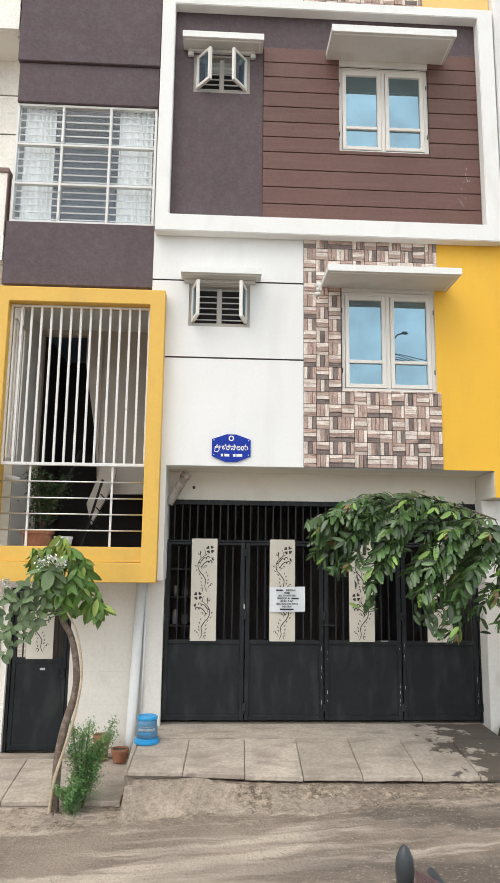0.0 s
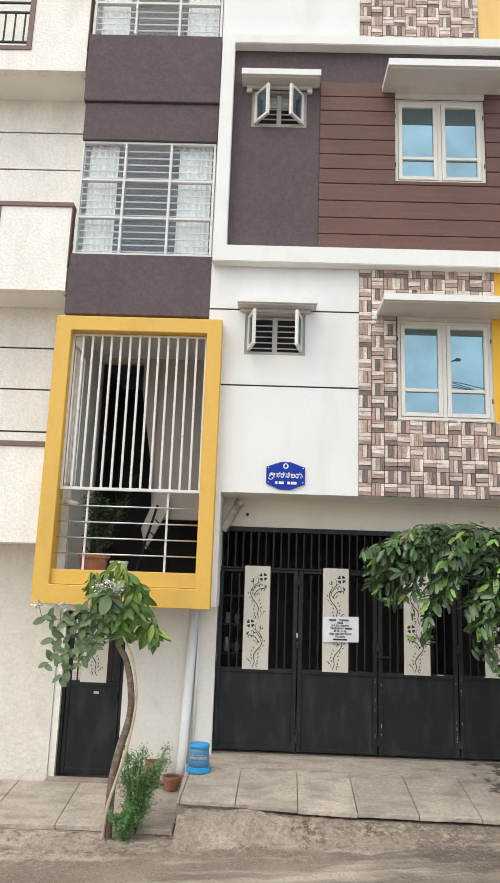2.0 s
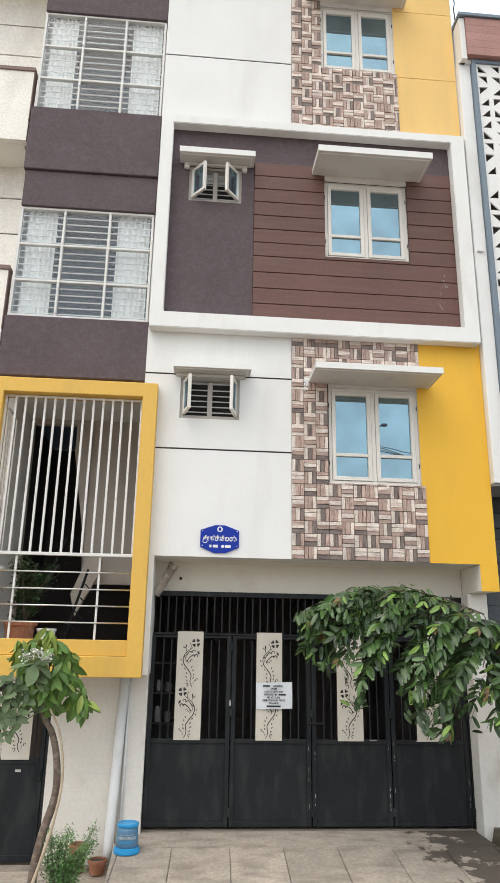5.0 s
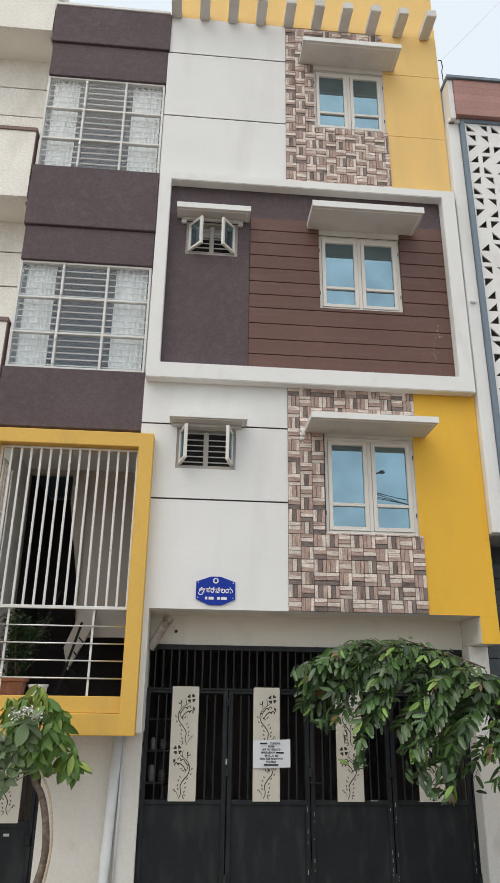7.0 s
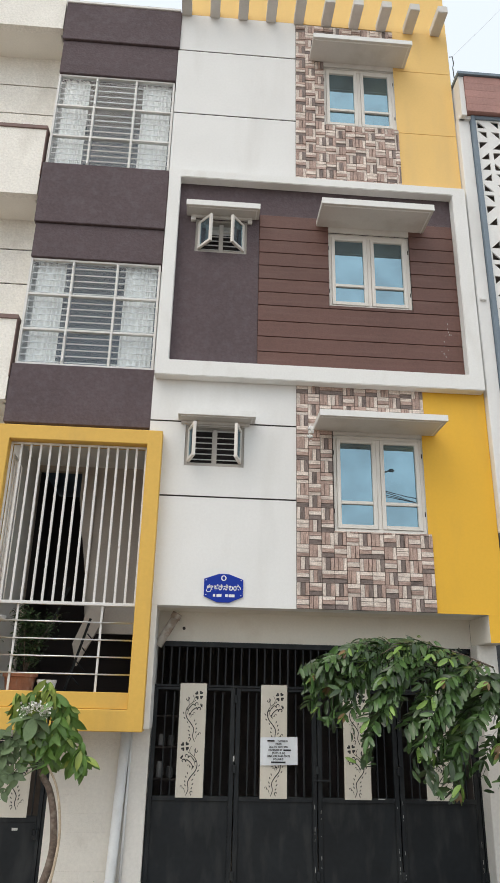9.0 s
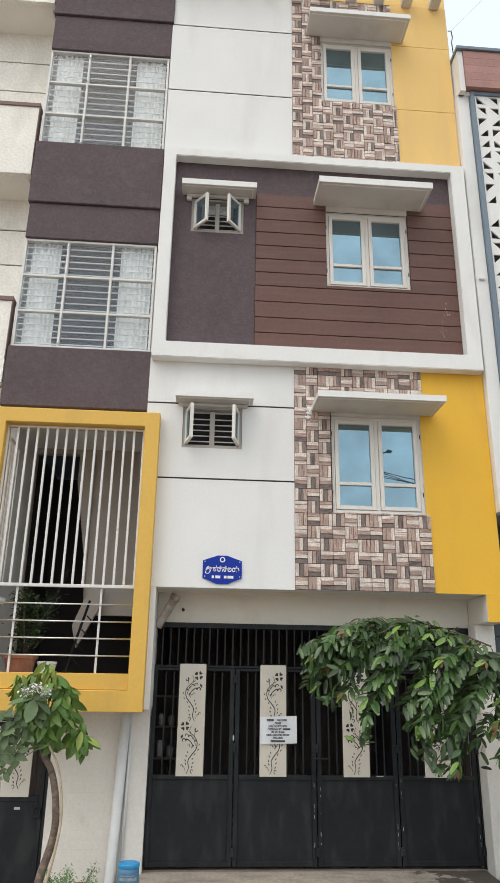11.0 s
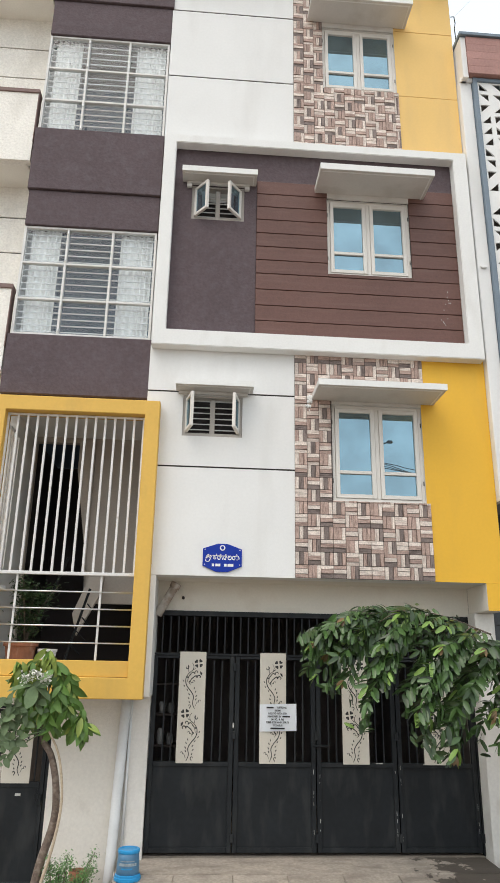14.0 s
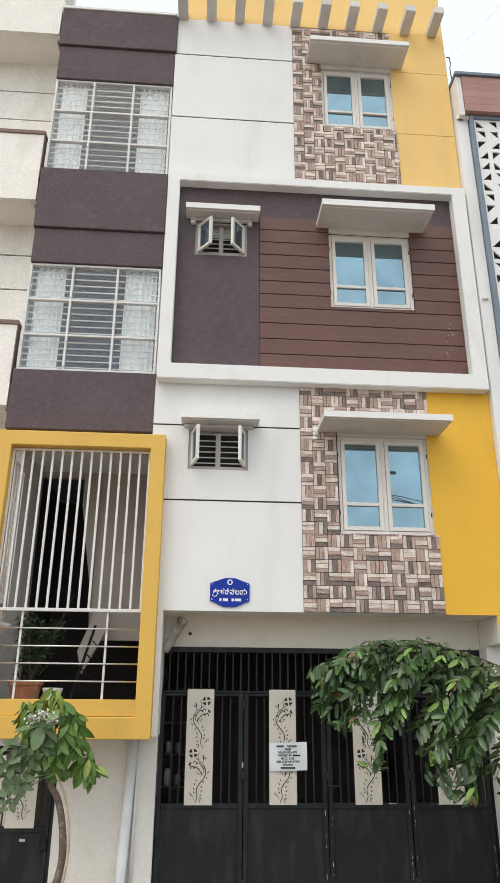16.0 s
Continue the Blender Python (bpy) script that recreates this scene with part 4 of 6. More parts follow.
def worn(bm, y_front):
    """Chips and wavers the front edge of a slab, and makes its top a little uneven."""
    bmesh.ops.subdivide_edges(bm, edges=[e for e in bm.edges if e.calc_length() > 0.2], cuts=9, use_grid_fill=True)
    for v in bm.verts:
        n = noise.noise((v.co.x * 7, v.co.y * 7, 3.0))
        v.co.z += 0.0035 * n
        if v.co.y < y_front + 0.05:
            v.co.y += 0.016 * noise.noise((v.co.x * 13, 1.0, 6.0)) + 0.010 * noise.noise((v.co.x * 37, 2.0, v.co.z * 30))
            v.co.z -= 0.006 * max(0, noise.noise((v.co.x * 11, 5.0, 1.0)))
    return bm


def front_edge(x):
    return between_points(x, ((-1.8, -0.74), (-1.2, -0.77), (-0.67, -0.86), (-0.1, -0.91), (1.0, -0.93), (2.4, -0.93)))


def between_points(x, table):
    return float(np.interp(x, [p[0] for p in table], [p[1] for p in table]))


apron = solo("pavement", paving(bmesh.new(), -1.79, 2.30, 0.0, 0.0, 0.03, -0.031, -0.72, -0.90, -0.140, 0.45), CONCRETE, "grey stone paving apron sloping down from the gate", "pavement", kind="structure")
part("threshold", soft(sloped(bmesh.new(), -1.79, 2.165, 0.60, 0.0, 0.038, -0.018, 0.4), 0.012, 2), SLAB, apron, "worn concrete threshold strip")
rng = random.Random(3)
joints = (-1.79, -1.725, -1.205, -0.625, -0.085, 0.47, 1.03, 1.58, 2.12, 2.29)
for i, (x0, x1) in enumerate(zip(joints, joints[1:])):
    lean0, lean1 = (0 if i == 0 else -0.035), (-0.035 if i < 8 else 0.0)
    bm = paving(bmesh.new(), x0 + 0.003, x1 - 0.003, lean0, lean1, 0.032, -0.020 + rng.uniform(-0.003, 0.003), front_edge(x0) + rng.uniform(-0.008, 0.008), front_edge(x1) + rng.uniform(-0.008, 0.008), -0.120 + rng.uniform(-0.006, 0.004), 0.045)
    part("paving_slab", worn(soft(bm, 0.006), max(front_edge(x0), front_edge(x1))), SLAB, apron, "damp-stained granite slab" if i >= 6 else "")

side_apron = solo("pavement", sloped(bmesh.new(), -6.5, -1.80, 0.52, -0.345, -0.80, -0.415, 0.35), CONCRETE, "cracked stone paving in front of the side door", "pavement", kind="structure")
part("threshold", soft(bars((-3.36, -1.80, 0.36, 0.53, -0.5, -0.292)), 0.01, 2), CONCRETE, side_apron)
xs = (-6.4, -5.6, -4.85, -4.22, -3.63, -2.96, -2.30, -1.805)
for a, b in zip(xs, xs[1:]):
    bm = paving(bmesh.new(), a + 0.003, b - 0.003, 0.06 if a > -6.4 else 0, 0.06 if b < -1.9 else 0, 0.355, -0.305, -0.80 + rng.uniform(-0.02, 0.02), -0.80 + rng.uniform(-0.02, 0.02), -0.365 + rng.uniform(-0.008, 0.004), 0.05)
    part("paving_slab", worn(soft(bm, 0.006), -0.80), SLAB, side_apron)

# crumbling mortar in front of the two aprons
rng = random.Random(11)
bm = bmesh.new()
for k in range(900):
    x, y = rng.uniform(-3.4, 1.6), -0.96 - abs(rng.gauss(0, 0.20))
    s = rng.uniform(0.003, 0.011) * (1.7 if rng.random() < 0.05 else 1)
    res = bmesh.ops.create_icosphere(bm, subdivisions=1, radius=s)
    for v in res["verts"]:
        v.co = Vector((v.co.x * rng.uniform(0.8, 1.3), v.co.y * rng.uniform(0.8, 1.3), v.co.z * 0.6)) + Vector((x, y, street_height(x, y) + s * 0.15))
MORTAR = mat("dry_mortar", (0.31, 0.255, 0.203), 0.95, 0.25, 4, 0.25, 50, 1.0, 24, dirt=(0.14, 0.11, 0.085), dirt_amount=0.6, dirt_scale=(17, 17, 17), dirt_edge=(0.50, 0.68), depth=0.02)


def mortar_bed(x, y, rx, ry, lift, label, seed):
    """A broken bed of mortar with a ragged edge, lying on the street."""
    bed, w, h = bmesh.new(), 56, 26
    grid = []
    for j in range(h + 1):
        for i in range(w + 1):
            px, py = x + rx * 1.3 * (2 * i / w - 1), y + ry * 1.3 * (2 * j / h - 1)
            d = 1.0 - ((px - x) / rx) ** 2 - ((py - y) / ry) ** 2 + 0.9 * noise.noise((px * 3.2, py * 5.0, seed)) + 0.35 * noise.noise((px * 11, py * 13, seed))
            rise = max(-0.03, min(lift, d * 0.10)) + 0.006 * noise.noise((px * 19, py * 19, seed))
            grid.append(bed.verts.new((px, py, street_height(px, py) + rise)))
    for j in range(h):
        for i in range(w):
            k = j * (w + 1) + i
            bed.faces.new((grid[k], grid[k + 1], grid[k + w + 2], grid[k + w + 1]))
    solo("mortar_bed", bed, MORTAR, label, "mortar", kind="structure")


mortar_bed(-1.30, -1.00, 0.58, 0.22, 0.020, "broken mortar bed below the paving edge", 3.1)
mortar_bed(-0.15, -1.22, 0.50, 0.16, 0.010, "thin crumbling mortar spill on the street", 8.4)
mortar_bed(-2.75, -1.02, 0.42, 0.16, 0.014, "sandy mortar heap beside the young tree", 5.7)
solo("gravel", bm, CONCRETE, "loose gravel and mortar crumbs along the paving edge", "gravel", kind="stuff")

bm = bmesh.new()
for p in ((2.20, 0.34, -0.14), (2.20, -0.35, -0.16), (2.36, -0.95, -0.17), (2.95, -0.95, -0.17), (2.95, 0.34, -0.14), (2.27, 0.34, 0.09), (2.40, -0.30, 0.05), (2.62, -0.75, -0.05), (2.95, -0.75, -0.05), (2.95, 0.34, 0.10)):
    bm.verts.new(p)
bm.verts.ensure_lookup_table()
for f in ((0, 1, 6, 5), (1, 2, 7, 6), (2, 3, 8, 7), (3, 4, 9, 8), (4, 0, 5, 9), (5, 6, 9), (6, 7, 8, 9)):
    bm.faces.new([bm.verts[i] for i in f])
bmesh.ops.recalc_face_normals(bm, faces=bm.faces)
bmesh.ops.subdivide_edges(bm, edges=list(bm.edges), cuts=3, use_grid_fill=True)
for v in bm.verts:
    v.co += Vector((0, 0, 0.035 * noise.noise(v.co * 5) + 0.015 * noise.noise(v.co * 14)))
solo("ramp", bm, MOSSY, "mossy broken concrete ramp beside the pillar", "ramp", kind="structure")

# ---- pipes ----
pipe = solo("drain_pipe", tube(bmesh.new(), ((-1.882, 0.44, -0.24), (-1.877, 0.47, -0.12), (-1.81, 0.47, 1.612)), 0.054, 14), PVC, "grey-white plastic rainwater pipe against the wall", "pipe", smooth=True)
solo("thin_pipe", tube(bmesh.new(), ((-1.77, 0.48, -0.25), (-1.752, 0.48, 1.612)), 0.014, 8), PVC, "thin grey conduit beside the rainwater pipe", "pipe", smooth=True)
DIRTY_PVC = mat("grimy_plastic_pipe", (0.55, 0.51, 0.46), 0.6, 0.12, 6, 0.06, dirt=(0.22, 0.15, 0.10), dirt_amount=0.75, dirt_scale=(7, 7, 7), dirt_edge=(0.48, 0.62))
elbow = solo("soffit_pipe", tube(bmesh.new(), ((-1.325, 0.36, 2.825), (-1.42, 0.39, 2.66), (-1.525, 0.42, 2.48)), 0.05, 14), DIRTY_PVC, "short plastic pipe elbow under the overhang", "pipe", smooth=True)
part("collar", tube(bmesh.new(), ((-1.323, 0.357, 2.832), (-1.352, 0.368, 2.778)), 0.060, 14), DIRTY_PVC, elbow, smooth=True)
solo("cable_outlet", tube(bmesh.new(), ((-1.245, 0.602, 2.69), (-1.245, 0.572, 2.69)), 0.018, 14), BLACK_AND_SHADE, "small round black cable outlet on the gate beam", "cable outlet")

# ---- the blue name plate ----
BLUE = mat("blue_enamel", (0.004, 0.032, 0.33), 0.45, 0.05, 8, 0.02, bump=0.02, spec=0.25)
LETTER = mat("white_lettering", (0.82, 0.82, 0.80), 0.5, 0.02, bump=0.0)


def plate(bm, outline, y0, y1):
    front = [bm.verts.new((x, y0, z)) for x, z in outline]
    back = [bm.verts.new((x, y1, z)) for x, z in outline]
    bm.faces.new(front)
    bm.faces.new(back[::-1])
    for i in range(len(outline)):
        j = (i + 1) % len(outline)
        bm.faces.new((front[j], front[i], back[i], back[j]))
    bmesh.ops.recalc_face_normals(bm, faces=bm.faces)
    return bm


def writing(name, words, x, y, z, size, material, parent, squeeze=1.0, bold=0.0, align="CENTER"):
    cu = bpy.data.curves.new(name, "FONT")
    cu.body, cu.size, cu.align_x, cu.extrude, cu.offset = words, size, align, 0.0015, bold
    tmp = new(name, cu)
    bpy.context.view_layer.update()
    me = bpy.data.meshes.new_from_object(tmp.evaluated_get(bpy.context.evaluated_depsgraph_get()))
    bpy.data.objects.remove(tmp)
    me.transform(Matrix.Translation((x, y, z)) @ Matrix.Rotation(radians(90), 4, "X") @ Matrix.Diagonal((squeeze, 1, 1, 1)))
    me.materials.clear()
    me.materials.append(material)
    return under(new(name, me), parent)


sign = thing("name_plate", (-0.82, 0.0, 3.05), "blue enamel house name plate with white lettering", "sign")
cx, out = -0.82, []
for k in range(33):
    u = -1 + 2 * k / 32
    hump = max(0.0, min(1.0, (1.0 - abs(u)) / 0.75))
    out.append((cx + 0.218 * u, 3.180 + 0.058 * hump))
for k in range(33):
    u = 1 - 2 * k / 32
    hump = max(0.0, min(1.0, (1.0 - abs(u)) / 0.7))
    out.append((cx + 0.218 * u, 2.990 - 0.065 * hump))
part("plate", plate(bmesh.new(), out[::-1], -0.018, -0.002), BLUE, sign)
ring = [(cx + 0.031 * math.cos(a * math.pi / 10), 3.192 + 0.031 * math.sin(a * math.pi / 10)) for a in range(20)]
part("emblem", plate(bmesh.new(), ring, -0.021, -0.017), LETTER, sign)
core = [(cx + 0.017 * math.cos(a * math.pi / 8), 3.192 + 0.020 * math.sin(a * math.pi / 8)) for a in range(16)]
part("emblem_core", plate(bmesh.new(), core, -0.023, -0.020), BLUE, sign)


for glyph, at_x in (("\u0cb6", 0.0), ("\u0cc0", 0.36), ("\u0cb9", 1.25), ("\u0cb0", 2.08), ("\u0cbf", 2.54), ("\u0ca8", 2.98), ("\u0cbf", 3.50), ("\u0cb2", 3.92), ("\u0caf", 4.72)):
    writing("letter", glyph, cx - 0.187 + 0.0625 * at_x, -0.0190, 3.060, 0.080, LETTER, sign, 0.78, 0.0020, "LEFT")
hook = [(cx - 0.165 + 0.024 * math.cos(radians(a)), -0.0190, 3.052 + 0.016 * math.sin(radians(a))) for a in range(150, 400, 20)]
part("letter_stroke", tube(bmesh.new(), hook, 0.0042, 6), LETTER, sign)
for a, b in ((-0.115, -0.09), (-0.075, -0.02), (0.02, 0.05), (0.06, 0.125)):
    part("letter_bar", bars((cx + a, cx + b, -0.0205, -0.0175, 2.985, 3.015)), LETTER, sign)
for dx in (-0.195, 0.195):
    for z in (3.005, 3.17):
        part("screw", soft(bars((cx + dx - 0.006, cx + dx + 0.006, -0.022, -0.017, z - 0.006, z + 0.006)), 0.002), STEEL, sign)

part("stair_parapet", plate(bmesh.new(), ((-2.617, 2.52), (-2.44, 2.98), (-2.26, 2.98), (-2.29, 2.77), (-2.55, 2.26)), 1.18, 1.26), INSIDE_BEIGE, house, "slanting plastered stair parapet")

# ---- the paper notice tied to the gate ----
PAPER = mat("white_paper", (0.76, 0.80, 0.84), 0.85, 0.03, 6, 0.02)
INK = mat("black_ink", (0.03, 0.03, 0.035), 0.8, bump=0.0)
notice = thing("paper_notice", (-0.13, GTY, 1.25), "white printed paper notice tied to the gate bars", "notice")
bm = bmesh.new()
nx, nz = 10, 8
grid = [[bm.verts.new((-0.33 + 0.415 * i / nx, GTY - 0.045 - 0.012 * math.sin(2.6 * i / nx) - 0.004 * math.sin(5 * j / nz), 1.245 + 0.285 * j / nz + 0.012 * i / nx)) for i in range(nx + 1)] for j in range(nz + 1)]
for j in range(nz):
    for i in range(nx):
        bm.faces.new((grid[j][i], grid[j][i + 1], grid[j + 1][i + 1], grid[j + 1][i]))
part("sheet", bm, PAPER, notice, smooth=True)
for k, words in enumerate(("\u2588\u2588\u2588\u2588\u2588 TUITIONS", "FROM", "LKG TO 10TH STD", "HANDLED BY \u2588\u2588\u2588\u2588\u2588", "(M. SC., B. Ed)", "CBSE, ICSE AND STATE", "SYLLABUS", "\u2588\u2588\u2588\u2588\u2588\u2588\u2588\u2588\u2588")):
    z = 1.490 - 0.031 * k
    plain = words.replace("\u2588", "").strip()
    if plain:
        bar = "\u2588" in words
        x = -0.13 + (0.045 if words.startswith("\u2588") else (-0.035 if bar else 0))
        writing("line", plain, x, GTY - 0.0625, z, 0.0265, INK, notice, 0.95, 0.0008)
        if bar:
            x0, x1 = (-0.255, -0.175) if words.startswith("\u2588") else (-0.075, 0.01)
            part("line_bar", bars((x0, x1, GTY - 0.0640, GTY - 0.0615, z, z + 0.016)), INK, notice)
    else:
        part("line_bar", bars((-0.21, -0.05, GTY - 0.0640, GTY - 0.0615, z, z + 0.016)), INK, notice)

# ---- bucket and pots ----
BLUE_PLASTIC = mat("blue_plastic", (0.025, 0.32, 0.66), 0.4, 0.05, 6, bump=0.05, dirt=(0.25, 0.25, 0.22), dirt_amount=0.3, dirt_scale=(8, 8, 8))
BLUE_CLEAR = mat("dull_blue_plastic", (0.09, 0.22, 0.36), 0.35, 0.12, 12, 0.1, bump=0.05)
LABEL = mat("faded_print", (0.30, 0.36, 0.40), 0.6, 0.3, 25, 0.3, 70, bump=0.0)
bz = -0.038
bucket = thing("bucket", (-1.648, -0.055, bz), "upturned blue plastic paint bucket on the paving", "bucket")
bc = (-1.648, -0.055, bz)
part("body", lathe(bmesh.new(), ((0.112, 0.045), (0.110, 0.10), (0.103, 0.19), (0.101, 0.234)), bc, 28), BLUE_CLEAR, bucket, smooth=True)
part("rim", lathe(bmesh.new(), ((0.125, 0.0), (0.130, 0.008), (0.130, 0.030), (0.122, 0.034), (0.122, 0.050), (0.110, 0.056)), bc, 28), BLUE_PLASTIC, bucket)
part("base_ring", lathe(bmesh.new(), ((0.104, 0.234), (0.107, 0.242), (0.107, 0.260), (0.100, 0.268), (0.086, 0.268), (0.083, 0.260)), bc, 28), BLUE_PLASTIC, bucket)
for z0, z1, a0, a1 in ((0.105, 0.118, -2.1, -1.1), (0.135, 0.160, -2.4, -0.7), (0.172, 0.180, -2.2, -0.9)):
    bm = bmesh.new()
    ring = [[bm.verts.new((bc[0] + 0.1125 * math.cos(a0 + (a1 - a0) * k / 10), bc[1] + 0.1125 * math.sin(a0 + (a1 - a0) * k / 10), bz + z)) for k in range(11)] for z in (z0, z1)]
    for k in range(10):
        bm.faces.new((ring[0][k], ring[0][k + 1], ring[1][k + 1], ring[1][k]))
    part("label", bm, (BLUE_PLASTIC if z0 < 0.12 else LABEL), bucket)
part("bail", tube(bmesh.new(), [(bc[0] - 0.133, bc[1] - 0.02 + 0.06 * math.sin(a * 0.4), bz + 0.02 + 0.055 * math.cos(a * 0.4 - 1.5)) for a in range(12)], 0.003, 5), STEEL, bucket)

CLAY = mat("terracotta", (0.30, 0.125, 0.07), 0.85, 0.15, 8, 0.1, 50, 0.2, dirt=(0.42, 0.33, 0.27), dirt_amount=0.5, dirt_scale=(12, 12, 8))
SOIL = mat("dark_soil", (0.06, 0.042, 0.03), 0.95, 0.2, 20, 0.2, 80, 0.6)


def clay_pot(x, y, z, r, h, label):
    p = thing("flower_pot", (x, y, z), label, "flower pot")
    part("pot", lathe(bmesh.new(), ((r * 0.68, 0), (r * 0.72, 0.01), (r * 0.9, h * 0.76), (r, h * 0.77), (r, h - 0.006), (r * 0.97, h), (r * 0.86, h), (r * 0.84, h * 0.86)), (x, y, z), 24), CLAY, p)
    part("soil", lathe(bmesh.new(), ((r * 0.835, 0), (r * 0.835, 0.004)), (x, y, z + h * 0.865), 18), SOIL, p)
    return p


clay_pot(-1.955, 0.235, -0.303, 0.098, 0.135, "small empty terracotta flower pot on the paving")
clay_pot(-2.165, 0.30, -0.302, 0.095, 0.26, "taller terracotta flower pot beside the wall")

# ---- wall tiles: small basket-weave blocks of three sticks ----
def stick_materials(upright):
    """Printed wood, with streaks that run along the stick."""
    along = (70, 30, 9) if upright else (9, 30, 70)
    return [mat("printed_stick_" + n, c, 0.5, 0.16, 9, 0.24, 55, 0.12, 60, per_object=0.08, per_island=0.12, dirt=d, dirt_amount=0.75, dirt_scale=along, dirt_edge=(0.50, 0.64), spec=0.3)
            for n, c, d in (("tan", (0.47, 0.34, 0.288), (0.22, 0.15, 0.125)), ("cream", (0.72, 0.63, 0.56), (0.46, 0.35, 0.30)), ("dark", (0.225, 0.178, 0.16), (0.085, 0.064, 0.057)))]


STICKS = {u: stick_materials(u) for u in (0, 1)}


def stick_mesh(upright, order, seed):
    r, bm = random.Random(seed), bmesh.new()
    cut = [0.022] + [k / 3 + r.uniform(-0.045, 0.045) for k in (1, 2)] + [0.978]
    for k in range(3):
        lo, hi = (r.uniform(0.010, 0.026) if k else 0.0), (r.uniform(0.010, 0.026) if k < 2 else 0.0)
        a, b = cut[k] + lo, cut[k + 1] - hi
        p = r.uniform(0.006, 0.020)
        if upright:
            box(bm, a, b, -p, 0.0, 0.022, 0.978)
        else:
            box(bm, 0.022, 0.978, -p, 0.0, a, b)
        bm.faces.ensure_lookup_table()
        for f in bm.faces[-6:]:
            f.material_index = order[k]
    me = mesh_of("tile", bm, None)
    for m in STICKS[upright]:
        me.materials.append(m)
    return me


orders = {0: ((2, 0, 1), (0, 1, 0), (2, 1, 0), (0, 1, 1), (1, 0, 1)), 1: ((1, 0, 2), (0, 1, 2), (1, 0, 0), (1, 2, 0), (0, 0, 1))}
stick_meshes = {u: [stick_mesh(u, o, 10 * u + k) for k, o in enumerate(orders[u])] for u in (0, 1)}


def tile_panel(x1, z0, z1, hole, seed):
    panel = part("tile_panel", slab(0.0, x1, z0, z1, -0.005, -0.0005, (hole,)), GROUT, house, "basket-weave tiles printed like small wooden sticks")
    s, r = 0.1455, random.Random(seed)
    for row in range(int((z1 - z0) / s) + 1):
        for col in range(int(x1 / s) + 1):
            a, b, c, d = col * s, min((col + 1) * s, x1), z0 + row * s, min(z0 + (row + 1) * s, z1)
            if b > hole[0] and a < hole[1] and d > hole[2] and c < hole[3]:
                cut = max(((hole[0] - a, 0), (b - hole[1], 1), (hole[2] - c, 2), (d - hole[3], 3)))
                if cut[0] < 0.015:
                    continue
                a, b, c, d = ((a, hole[0], c, d), (hole[1], b, c, d), (a, b, c, hole[2]), (a, b, hole[3], d))[cut[1]]
            if b - a < 0.015 or d - c < 0.015:
                continue
            shift = 1 if col >= 9 and row // 2 % 2 == 0 else 0
            upright = int(((col + shift) % 3 == 1) != (row % 2 == 1))
            ob = new("tile", r.choice(stick_meshes[upright]))
            ob.parent = panel
            ob.location, ob.scale = (a, -0.005, c), (b - a, 1, d - c)


tile_panel(1.60, 2.885, 5.655, (W1[0], 1.60, W1[2], 5.02), 1)
tile_panel(1.52, 8.70, 11.765, (W3[0], 1.52, W3[2], 11.04), 2)

# ---- the cream house next door, with balconies ----
cream = thing("neighbour_house", (-5.5, 2.0, -0.4), "cream textured house with projecting balconies and brown trim", "house")
cuts = (3.0, 3.61, 4.15, 4.69, 7.19, 7.74, 10.17, 10.72, 14.5)
for z0, z1 in zip(cuts, cuts[1:]):
    part("wall_panel", slab(-9.0, -3.54, z0 + (0.022 if z0 > 3 else 0), z1, 0.58, 0.75), CREAM_TEX, cream)
CREAM_LOW = mat("weathered_cream_plaster", (0.74, 0.70, 0.62), 0.85, 0.07, 2, 0.08, 22, 1.0, 15, dirt=(0.45, 0.39, 0.31), dirt_amount=0.45, dirt_scale=(2, 2, 1), depth=0.02)
part("wall", slab(-9.0, -3.375, -0.45, 3.0, 0.50, 0.75), CREAM_LOW, cream)
for z in (3.61, 4.15, 4.69, 7.19, 7.74, 10.17, 10.72):
    part("groove", bars((-9.0, -3.54, 0.60, 0.70, z - 0.001, z + 0.023)), BLACK_AND_SHADE, cream)
for z0, z1 in ((2.24, 3.33), (5.24, 6.33), (8.25, 9.36), (11.30, 14.5)):
    holes = ((-6.2, -4.31, 8.60, 9.36),) if 8 < z0 < 9 else ()
    b = part("balcony", slab(-9.0, -3.515, z0, z1, 0.0, 0.12, holes), CREAM_TEX, cream, "textured cream balcony parapet with a brown cap")
    part("balcony_slab", bars((-9.0, -3.565, 0.12, 0.58, z0, z0 + 0.12)), CREAM, b)
    if z1 < 14:
        part("cap", soft(bars((-9.0 if not holes else -4.24, -3.502, -0.02, 0.14, z1, z1 + 0.06)), 0.005), MAROON_TRIM, b)
        part("edge_trim", soft(bars((-3.517, -3.505, -0.012, 0.13, z0 + 0.3, z1)), 0.004), MAROON_TRIM, b)
        if not holes:
            part("edge_trim", soft(bars((-4.46, -4.39, -0.012, 0.0, z0 + 0.10, z1)), 0.004), MAROON_TRIM, b)
    if holes:
        part("opening_trim", soft(bars((-6.2, -4.24, -0.015, 0.13, 8.54, 8.60)), 0.004), MAROON_TRIM, b)
        part("opening_trim", soft(bars((-4.31, -4.24, -0.014, 0.131, 8.601, 9.36)), 0.004), MAROON_TRIM, b)
        for z in (8.70, 9.15, 9.30):
            part("rail", bars((-6.2, -4.31, 0.05, 0.075, z, z + 0.022)), GATE, b)
        for k in range(8):
            x = -4.40 - 0.13 * k
            part("baluster", bars((x, x + 0.018, 0.055, 0.072, 8.72, 9.15)), GATE, b)

